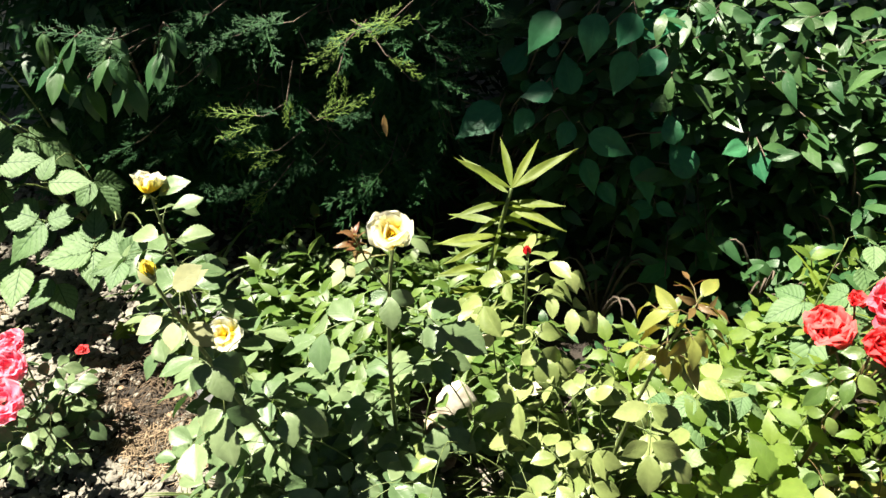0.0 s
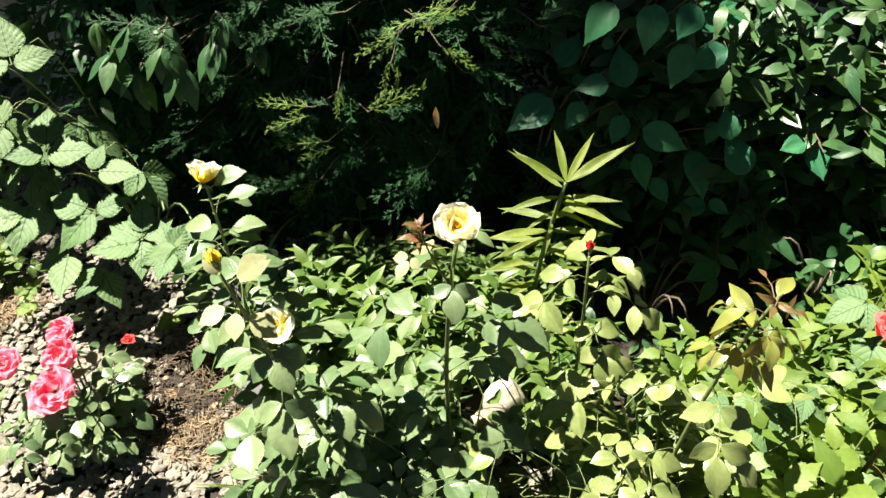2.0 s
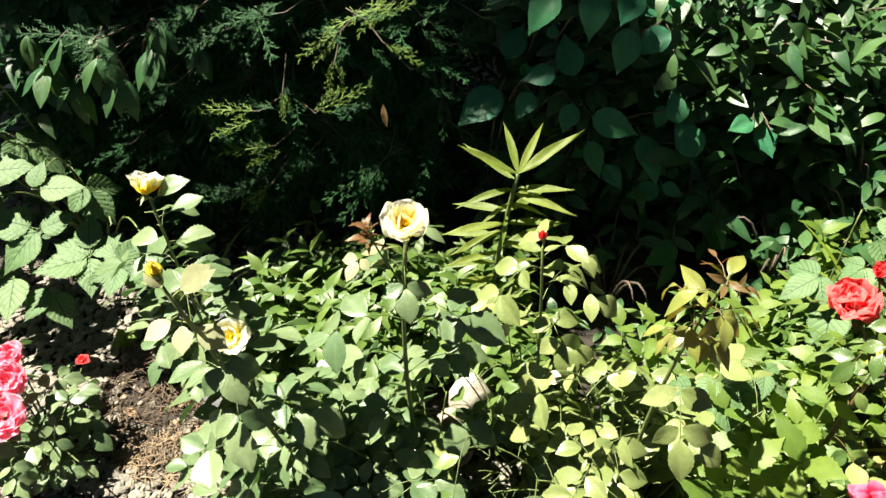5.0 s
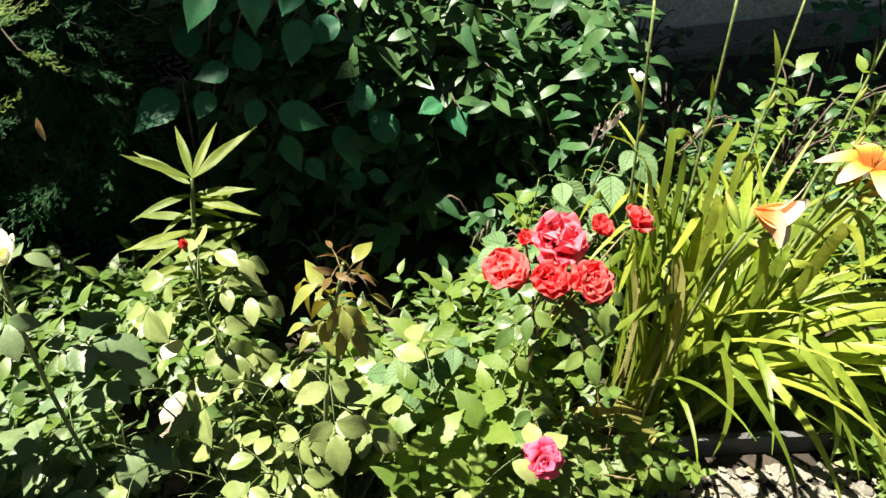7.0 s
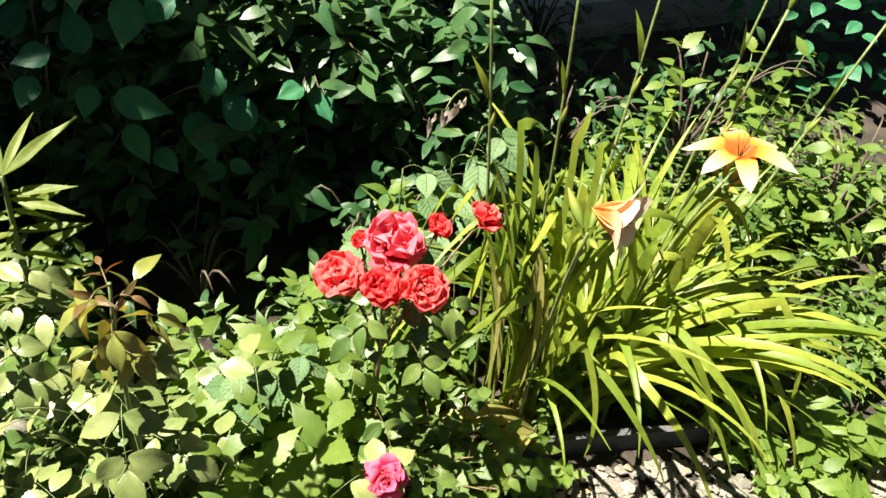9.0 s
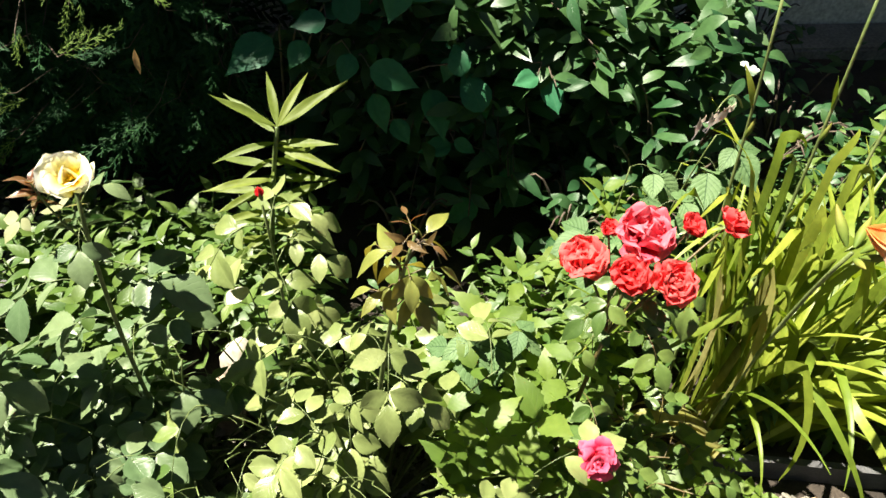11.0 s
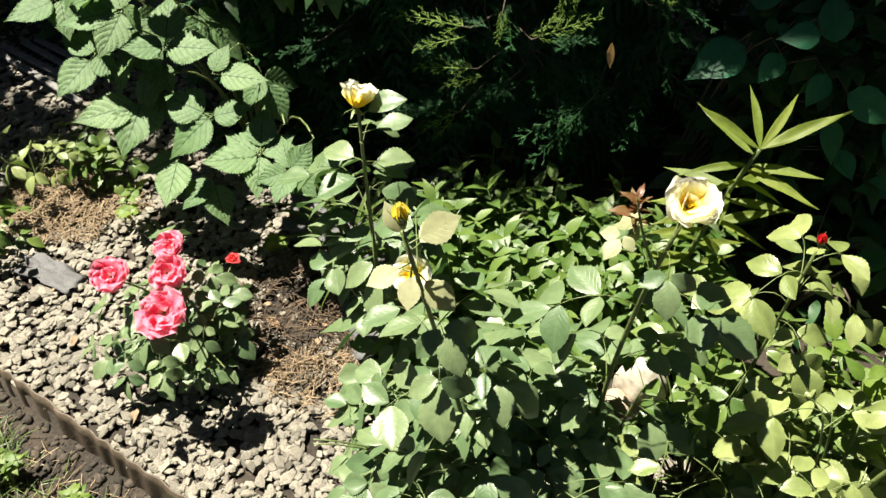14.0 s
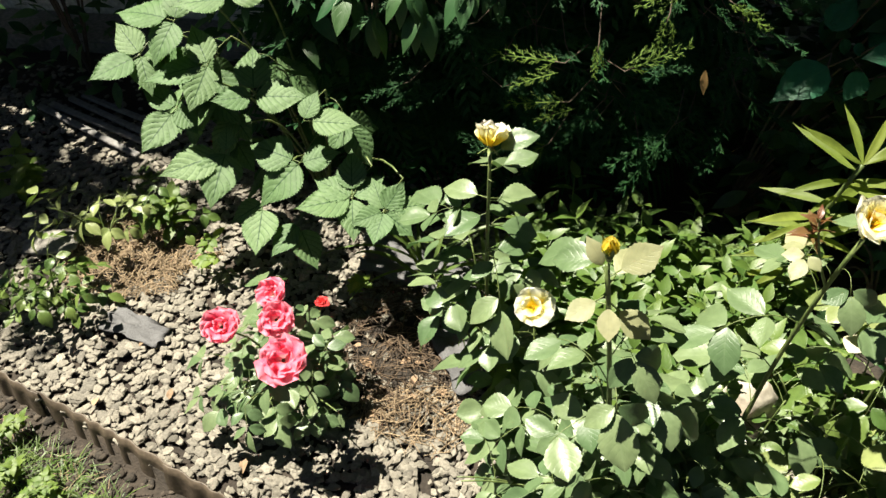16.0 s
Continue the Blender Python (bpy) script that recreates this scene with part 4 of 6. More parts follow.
def cream_rose_tall():
    r = random.Random(33)
    base = (-0.06, 0.84, 0.0)
    p = thing("rose_bush", base, "rose bush with one large cream-white flower and blue-green leaves", "rose bush", "roses")
    h = Heap()
    top = Vector((-0.073, 0.818, 0.835))
    pts = bend(base, (-0.09, 0.835, 0.45), top, 12)
    h.tube(pts, 0.0048, 0.003)
    cane_leaves(p, h, pts, 0.35, 0.84, 12, 0.9, "rose_blue", r, 5, 0.8)
    cane_leaves(p, h, pts, 0.88, 0.96, 3, 0.7, "rose_blue", r, 3, 2.5)
    # reddish young tuft beside the flower
    tip = Vector((-0.128, 0.83, 0.845))
    q = bend(along(pts, 0.86)[0], (-0.11, 0.825, 0.79), tip, 5)
    h.tube(q, 0.002, 0.0012)
    for i in range(13):
        a = i * 2.4
        up = 0.2 + 0.12 * i + r.uniform(-0.3, 0.3)
        part("young_leaf", r.choice(LEAF["rose_young"]), p, axes(tip - Vector((0, 0, 0.003 * (12 - i))), (math.cos(a), math.sin(a), up), (-math.cos(a), -math.sin(a), 0.8), r.uniform(0.5, 0.85)), "reddish young leaf")
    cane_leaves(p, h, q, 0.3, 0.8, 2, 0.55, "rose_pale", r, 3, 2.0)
    cup_rose(p, (-0.073, 0.815, 0.86), (0.12, -0.5, 0.85), 0.054, M["rose_cup"], 9, ((3, 32, 0.42), (5, 46, 0.66), (6, 58, 0.7)), "large cream-white rose, yellow inside", 0.05, M["rose_heart"])
    side_shoots(p, h, base, 36, 0.25, 0.5, 0.84, "rose_blue", r, 5, 4, (0, 6.28), (-0.09, 0.76, 0))
    part("cane", h.mesh("rose_cane", M["stem"]), p)


def budding_rose():
    r = random.Random(34)
    base = (0.14, 0.9, 0.0)
    p = thing("rose_bush", base, "glossy green rose bush with one closed red bud", "rose bush", "roses")
    h = Heap()
    top = Vector((0.137, 0.918, 0.71))
    pts = bend(base, (0.15, 0.93, 0.36), top, 10)
    h.tube(pts, 0.0045, 0.0022)
    cane_leaves(p, h, pts, 0.3, 0.62, 9, 1.0, "rose_mid", r, 5, 0.3, 0.1)
    # top leaves take the lighter leaf colour in place of sunlight on them
    cane_leaves(p, h, pts, 0.62, 0.97, 11, 0.85, "rose_yellow", r, 5, 1.3, 0.15)
    rose_bud(p, (0.137, 0.918, 0.726), (-0.15, -0.05, 1), 0.02, M["rose_red"], 8)
    # two leaves coloured whitish to stand for the sun glinting off them
    for at, size, n in (((0.09, 0.945, 0.5), 0.8, (-0.4, 0.0, 1)), ((0.19, 0.9, 0.42), 0.7, (-0.3, 0.1, 1))):
        stalk = bend(base, (Vector(base) + Vector(at)) / 2 + Vector((0, 0.02, 0.04)), at, 5)
        h.tube(stalk, 0.002, 0.0012, 4)
        part("faded_leaf", GLINT, p, axes(at, (-0.6, -0.6, 0.05), n, size), "whitish leaf, sun glint put into its colour")
    side_shoots(p, h, base, 26, 0.22, 0.52, 0.92, "rose_mid", r, 5, 4, (0, 6.28), (0.13, 0.84, 0))
    part("cane", h.mesh("rose_cane", M["stem"]), p)


def sprouting_rose():
    r = random.Random(35)
    base = (0.3, 0.76, 0.0)
    p = thing("rose_bush", base, "light yellow-green rose bush with a bronze young shoot", "rose bush", "roses")
    h = Heap()
    top = Vector((0.34, 0.705, 0.845))
    pts = bend(base, (0.30, 0.75, 0.45), top, 12)
    h.tube(pts, 0.006, 0.0022)
    cane_leaves(p, h, pts, 0.4, 0.76, 6, 0.8, "rose_yellow", r, 5, 1.0)
    young = Heap()
    for i in range(13):
        f = 0.78 + 0.018 * i
        at, d = along(pts, min(f, 1))
        a = i * 2.4 + 0.5
        out = Vector((math.cos(a), math.sin(a), 0.5 + r.uniform(-0.3, 0.3)))
        e = at + out * r.uniform(0.025, 0.05)
        young.tube([at, (at + e) / 2 + Vector((0, 0, 0.006)), e], 0.0012, 0.0007, 4)
        kind = "rose_bronze" if i < 10 else "rose_young"
        for s in (-1, 0, 1):
            dd = Vector((math.cos(a + s * 0.8), math.sin(a + s * 0.8), r.uniform(-1.3, -0.2) if i < 8 else r.uniform(-0.3, 0.7)))
            part("young_leaf", r.choice(LEAF[kind]), p, axes(e - out * 0.012 * abs(s), dd, (math.cos(a), math.sin(a), 0.8), (r.uniform(0.8, 1.15) if i < 10 else r.uniform(0.5, 0.8))), "bronze-red young leaf")
    part("young_shoot", young.mesh("young_shoot", M["stem_red"]), p)
    side_shoots(p, h, base, 44, 0.27, 0.63, 0.9, "rose_yellow", r, 5, 4, (0, 6.28), (0.3, 0.69, 0))
    part("cane", h.mesh("rose_cane", M["stem"]), p)


def red_rose():
    r = random.Random(36)
    base = (0.66, 0.8, 0.0)
    p = thing("rose_bush", base, "rose bush with a cluster of coral-red flowers over dark leaves", "rose bush", "roses")
    h = Heap()
    fork = Vector((0.68, 0.79, 0.5))
    pts = bend(base, (0.67, 0.8, 0.25), fork, 8)
    h.tube(pts, 0.006, 0.004)
    heads = (
        ((0.632, 0.842, 0.632), 0.07, "rose_coral", 0.95, 5),
        ((0.708, 0.823, 0.70), 0.082, "rose_streaked", 1.1, 5),
        ((0.673, 0.765, 0.675), 0.054, "rose_red", 0.75, 5),
        ((0.726, 0.735, 0.685), 0.06, "rose_coral", 0.9, 5),
        ((0.772, 0.812, 0.718), 0.045, "rose_red", 0.6, 3),
        ((0.868, 0.855, 0.68), 0.058, "rose_coral", 0.9, 3),
        ((0.669, 0.863, 0.672), 0.036, "rose_red", 0.5, 3),
    )
    for i, (at, size, mat, opened, rings) in enumerate(heads):
        ax = (Vector(at) - fork).normalized() + Vector((0, -0.45, 0.6))
        q = bend(fork, (fork + Vector(at)) / 2 + Vector((0, 0, 0.01)), Vector(at) - ax.normalized() * size * 0.25, 5)
        h.tube(q, 0.0026, 0.0018)
        if rings > 3:
            cup_rose(p, at, ax, size * 1.05, M[mat], 40 + i, ((4, 10, 0.36), (5, 28, 0.46), (6, 46, 0.54), (7, 64, 0.56), (7, 80, 0.52)), "", 0.24)
        else:
            cup_rose(p, at, ax, size, M[mat], 40 + i, ((4, 12, 0.5), (5, 34, 0.6), (6, 56 * opened + 10, 0.6)), "", 0.14)
        cane_leaves(p, h, q, 0.2, 0.65, 2, 0.85, "rose_mid", r, 5, i * 1.7, 0.0)
    low = bend(base, (0.66, 0.68, 0.25), (0.64, 0.625, 0.375), 7)
    h.tube(low, 0.0035, 0.002)
    cane_leaves(p, h, low, 0.4, 0.85, 4, 0.85, "rose_mid", r, 5, 1.1)
    rose_flower(p, (0.638, 0.618, 0.398), (-0.1, -0.6, 0.75), 0.06, M["rose_pink"], 60, 1.1, "rose_flower", 5, "carmine-pink double rose with pale edges")
    cane_leaves(p, h, pts, 0.45, 1.0, 6, 0.95, "rose_mid", r, 5, 0.3, 0.1)
    side_shoots(p, h, base, 19, 0.22, 0.36, 0.85, "rose_mid", r, 5, 4, (0, 6.28), (0.7, 0.72, 0))
    part("cane", h.mesh("rose_cane", M["stem_red"]), p)


def pink_rose_small():
    r = random.Random(37)
    base = (-0.95, 1.08, 0.0)
    p = thing("rose_bush", base, "low rose with rosy-pink flowers standing in gravel", "rose bush", "roses")
    h = Heap()
    heads = (((-0.888, 0.937, 0.309), 0.072, 1.15, 4), ((-1.036, 1.017, 0.289), 0.062, 1.2, 3), ((-0.967, 1.134, 0.261), 0.056, 1.0, 4), ((-0.937, 1.057, 0.275), 0.06, 1.1, 4))
    for i, (at, size, opened, rings) in enumerate(heads):
        q = bend(base, (Vector(base) + Vector(at)) / 2 + Vector((0, 0.02, 0.02)), Vector(at) - Vector((0, 0, size * 0.3)), 6)
        h.tube(q, 0.003, 0.0018)
        cup_rose(p, at, (r.uniform(-0.25, 0.25), -0.4, 0.85), size * 0.95, M["rose_rosy"], 70 + i, ((5, 42, 0.42), (6, 62, 0.6), (6, 80, 0.66)), "", 0.2)
        cane_leaves(p, h, q, 0.4, 0.85, 3, 0.66, "rose_blue", r, 5, i * 2.0)
    q = bend(base, (-0.92, 1.18, 0.06), (-0.906, 1.255, 0.085), 5)
    h.tube(q, 0.002, 0.0014)
    rose_flower(p, (-0.906, 1.257, 0.095), (0, -0.2, 1), 0.03, M["rose_red"], 79, 0.7, "rose_flower", 3)
    cane_leaves(p, h, q, 0.5, 0.9, 2, 0.5, "rose_blue", r, 3, 1.0)
    side_shoots(p, h, base, 11, 0.17, 0.25, 0.66, "rose_blue", r, 5, 4, (0, 6.28), (-0.94, 1.0, 0))
    part("cane", h.mesh("rose_cane", M["stem"]), p)


def far_rose_small(base, seed, size, count, kind, label):
    r = random.Random(seed)
    p = thing("rose_bush", base, label, "rose bush", "roses")
    h = Heap()
    side_shoots(p, h, base, count, 0.12 * size, 0.26 * size, 0.72, kind, r, 5, 4)
    part("cane", h.mesh("rose_cane", M["stem"]), p)


def lily():
    r = random.Random(38)
    base = (0.085, 1.3, 0.0)
    p = thing("lily_plant", base, "lily stalk with whorls of narrow yellow-green leaves, not in bloom", "lily")
    h = Heap()
    top = Vector((0.143, 1.271, 0.593))
    pts = bend(base, (0.105, 1.295, 0.3), top, 10)
    h.tube(pts, 0.007, 0.0045)
    rise, face = Vector((0, 0.66, 0.75)), Vector((0, -0.75, 0.66))
    # height on the stalk, turn of the leaf, its length, how far it comes forward
    blades = ((1.0, 153, 0.14, 0.1), (1.0, 97, 0.125, -0.35), (1.0, 62, 0.135, 0.0), (1.0, 33, 0.165, 0.15), (0.97, 140, 0.15, -0.45), (0.93, 188, 0.13, 0.3),
              (0.93, -4, 0.13, 0.3), (0.91, -22, 0.145, 0.4), (0.9, 8, 0.11, -0.4), (0.86, 205, 0.09, 0.7), (0.86, -15, 0.09, 0.6), (0.82, 165, 0.13, -0.4),
              (0.82, 28, 0.13, -0.5), (0.8, 255, 0.08, 1.0), (0.76, 186, 0.15, 0.2))
    low = tuple((0.76 - 0.03 * k, (-3, 215, 172, -15, 20, 200, -25, 178)[k % 8] + r.uniform(-12, 12), r.uniform(0.11, 0.15), r.uniform(-0.5, 0.7)) for k in range(17))
    for f, turn, length, fore in blades + low:
        at, _ = along(pts, f)
        a = math.radians(turn)
        d = Vector((math.cos(a), 0, 0)) + rise * math.sin(a) + face * fore
        part("leaf", r.choice(LEAF["lily"]), p, axes(at, d, face * 0.6 + Vector((r.uniform(-0.3, 0.3), 0, 0.8)), length / 0.15))
    part("stalk", h.mesh("lily_stalk", M["stem"]), p)


def raspberry():
    r = random.Random(39)
    base = (-0.98, 1.68, 0.0)
    p = thing("raspberry_bush", base, "raspberry canes with large pleated light-green leaves", "raspberry")
    h = Heap()
    across, face = Vector((0.99, 0.14, 0.0)), Vector((0.06, -0.45, 0.89)).normalized()
    rise = face.cross(across).normalized()
    upper = (
        (-1.17, 1.53, 0.55, (195, 1.25), (110, 1.0), (255, 1.05)), (-1.24, 1.57, 0.63, (160, 1.2), (75, 1.0), (240, 1.0)),
        (-1.06, 1.48, 0.51, (92, 1.08), (188, 0.85), (2, 1.1)), (-0.94, 1.43, 0.49, (-12, 0.95), (70, 0.7)),
        (-1.1, 1.55, 0.7, (100, 1.1), (20, 1.0), (190, 1.1)), (-1.36, 1.6, 0.52, (215, 1.15), (130, 0.9), (290, 0.9)),
    )
    lower = (
        (-1.27, 1.53, 0.43, (235, 1.1), (150, 0.85), (310, 0.8)), (-1.15, 1.47, 0.355, (205, 1.3), (258, 1.2), (95, 0.6)),
        (-0.955, 1.41, 0.39, (160, 1.15), (15, 0.9), (228, 1.15)), (-0.83, 1.35, 0.35, (92, 1.0), (198, 1.15), (272, 0.9), (148, 0.95), (35, 0.8)),
        (-0.755, 1.32, 0.345, (8, 0.8), (312, 0.8), (105, 0.7), (55, 0.7), (205, 0.75), (258, 0.75)), (-1.06, 1.41, 0.26, (262, 1.1), (215, 0.9)),
        (-0.97, 1.37, 0.24, (292, 1.05), (235, 0.9)),
    )
    leaves = upper + lower
    for x, y, z, *blades in leaves:
        c = Vector((x, y, z))
        back = c + Vector((0.03, 0.09, 0.02))
        q = bend(base, (Vector(base) + back) / 2 + Vector((0, 0.04, 0.08)), back, 8)
        h.tube(q, 0.004, 0.0022)
        h.tube(bend(back, (back + c) / 2 + Vector((0, 0, 0.008)), c, 4), 0.0016, 0.0012, 4)
        for k, (turn, size) in enumerate(blades):
            a = math.radians(turn + r.uniform(-6, 6))
            d = across * math.cos(a) + rise * math.sin(a) + face * r.uniform(-0.12, 0.2)
            gap = 0.02 if k == 0 else 0.006
            h.tube([c, c + d * gap], 0.001, 0.0009, 4)
            part("leaf", r.choice(LEAF["rasp"]), p, axes(c + d * gap, d, face + Vector((r.uniform(-0.25, 0.25), r.uniform(-0.2, 0.2), r.uniform(0.0, 0.5))), size * r.uniform(0.92, 1.05)))
    # older leaves in the shade within the bush
    for i in range(13):
        c = Vector((r.uniform(-1.35, -0.75), 0, r.uniform(0.2, 0.55)))
        c.y = 1.36 - 0.45 * (c.x + 0.8) + 0.15
        a = -1.57 + r.uniform(-1.3, 1.3)
        spread_leaf(p, h, c, (math.cos(a), math.sin(a), 0.1), 1.0, "rasp", r, 3, "leaf", 0.5, 0.9)
    part("cane", h.mesh("raspberry_cane", M["stem"]), p)


def broad_shrub():
    r = random.Random(40)
    base = (0.12, 1.75, 0.0)
    p = thing("broadleaf_shrub", base, "shaded shrub with large rounded dark-green leaves", "shrub")
    h = Heap()
    rise, face = Vector((0, 0.66, 0.75)), Vector((0, -0.75, 0.66))
    blades = (
        (0.080, 1.507, 0.608, 215, 1.25), (0.290, 1.587, 0.687, 100, 1.00), (0.210, 1.500, 0.686, 190, 0.75), (0.183, 1.500, 0.612, 240, 0.70), (0.391, 1.500, 0.735, 250, 1.00),
        (0.449, 1.500, 0.759, 200, 0.80), (0.493, 1.500, 0.452, 285, 1.20), (0.576, 1.500, 0.507, 110, 1.00), (0.494, 1.500, 0.351, 190, 0.80), (0.565, 1.500, 0.351, 330, 0.60),
        (0.688, 1.500, 0.221, 280, 0.85), (0.577, 1.500, 0.135, 210, 0.90), (0.359, 1.500, 0.457, 290, 0.90), (0.409, 1.500, 0.400, 300, 0.70), (0.285, 1.500, 0.574, 250, 0.70),
        (0.690, 1.500, 0.534, 200, 0.70), (0.764, 1.500, 0.485, 285, 0.80), (0.317, 1.500, 0.828, 260, 0.90), (0.209, 1.500, 0.840, 230, 0.90), (0.388, 1.500, 0.834, 240, 0.90),
        (0.532, 1.500, 0.589, 100, 0.70), (0.386, 1.470, 0.571, -22, 1.1),
    )
    for x, y, z, turn, size in blades:
        a = math.radians(turn)
        d = Vector((math.cos(a), 0, 0)) + rise * math.sin(a) + face * r.uniform(-0.1, 0.25)
        at = Vector((x, y, z)) - d.normalized() * 0.05 * size
        node_ = at + Vector((r.uniform(-0.02, 0.02), 0.04, 0.01))
        h.tube(bend(base, (Vector(base) + node_) / 2 + Vector((0, 0.05, 0.08)), node_, 7), 0.005, 0.002)
        h.tube([node_, at], 0.0016, 0.0012, 4)
        part("leaf", r.choice(LEAF["big"]), p, axes(at, d, face + Vector((r.uniform(-0.3, 0.3), 0, r.uniform(0, 0.4))), size))
        for k in range(3):
            b = a + r.uniform(1.0, 5.0)
            d = Vector((math.cos(b), 0.2, 0)) + rise * math.sin(b)
            e = node_ + Vector((0, 0.05 + 0.05 * k, 0.0)) + d * 0.02
            part("leaf", r.choice(LEAF["big"]), p, axes(e, d, face + Vector((r.uniform(-0.5, 0.5), 0, r.uniform(0, 0.5))), size * r.uniform(0.5, 0.8)))
    part("branch", h.mesh("shrub_branch", M["bark"]), p)


def hedge():
    """The glossy shrub behind the bed; its back and top are one mass of leaves."""
    r = random.Random(41)
    base = (0.85, 2.0, 0.0)
    p = thing("hedge_shrub", base, "dense glossy dark-green shrub, sunlit along its top", "shrub")
    h = Heap()
    for k in range(92):
        x = r.uniform(0.3, 1.32)
        z = r.uniform(0.12, 0.85)
        y = 1.46 + (0.3 * (z - 0.3) if x > 0.55 else 0.06) + 0.1 * noise.noise((x * 3, z * 3, 0)) + 0.12 * abs(x - 0.75)
        tip = Vector((x, y, z))
        root = Vector((0.85 + (x - 0.85) * 0.5, 1.95, 0.0))
        q = bend(root, (root + tip) / 2 + Vector((0, 0.05, 0.15)), tip, 6)
        h.tube(q, 0.005, 0.0016, 5)
        for i in range(4):
            at, d = along(q, 0.76 + 0.08 * i)
            a = -1.57 + r.uniform(-1.7, 1.7)
            out = Vector((math.cos(a), math.sin(a), r.uniform(-0.35, 0.5)))
            part("leaf", r.choice(LEAF["hedge"]), p, axes(at, out, (r.uniform(-0.8, 0.8), r.uniform(-0.9, 0.4), 0.75), r.uniform(0.75, 1.25)))
    part("branch", h.mesh("hedge_branch", M["bark"]), p)
    shapes = [leaf_shape(0.08, 0.034, nv=6, nu=1, widest=0.46, fold=0.3, curl=0.2 * s) for s in (0.3, 0.8, 1.3)]
    mass = Heap()
    for k in range(4300):
        x = r.uniform(0.15, 1.3)
        d = 0.75 * r.random() ** 1.6
        z = r.uniform(0.05, (0.85 if x < 0.5 else 0.65) + 0.85 * d)
        y = 1.58 + d + 0.12 * abs(x - 0.75) + 0.12 * noise.noise((x * 3, z * 3, 3))
        a = r.uniform(0, 6.283)
        out = Vector((math.cos(a), math.sin(a), r.uniform(-0.5, 0.5)))
        v, f, u = r.choice(shapes)
        mass.add(v, f, u, axes((x, y, z), out, (r.uniform(-0.8, 0.8), r.uniform(-0.8, 0.4), 0.8), r.uniform(0.8, 1.25)))
    tagged(part("leaf_mass", mass.mesh("hedge_leaf_mass", M["hedge_far"]), p), "", "", "", "stuff")


def spray_shape(seed, L, full=1.0):
    """A slender feathery conifer spray: a rib with forward-pointing twigs of scale leaves."""
    r = random.Random(seed)
    h = Heap()
    n = int(L * 75)
    for i in range(n):
        f = (i + r.uniform(-0.4, 0.4)) / n
        f = min(max(f, 0.0), 1.0)
        s = -1 if i % 2 else 1
        sag = Vector((0, L * (0.08 + 0.92 * f), -0.14 * L * f * f))
        tl = (0.3 * L * (1 - f) ** 0.6 * r.uniform(0.35, 1.1) + 0.008) * full
        d = Vector((s * r.uniform(0.35, 0.7), 0.85, r.uniform(-0.25, 0.2))).normalized()
        h.add(*leaf_shape(tl, 0.0024, nv=3, nu=1, widest=0.3, fold=0.0, curl=0.1), axes(sag, d, (0, 0, 1)))
        m = int(2 + tl * 130)
        for k in range(m):
            g = (k + 0.6) / m
            t = -1 if k % 2 else 1
            dd = (d + Vector((t * 0.5 * d.y, -t * 0.5 * d.x, r.uniform(-0.4, 0.4)))).normalized()
            ll = 0.011 * (1.2 - 0.5 * g) * r.uniform(0.5, 1.5)
            h.add(*leaf_shape(ll, 0.0021, nv=2, nu=1, widest=0.5, fold=0.0, curl=0.1), axes(sag + d * tl * g, dd, (r.uniform(-0.5, 0.5), 0, 1)))
    h.add(*leaf_shape(L, 0.004, nv=6, nu=1, widest=0.2, fold=0, curl=0.14), None)
    return h


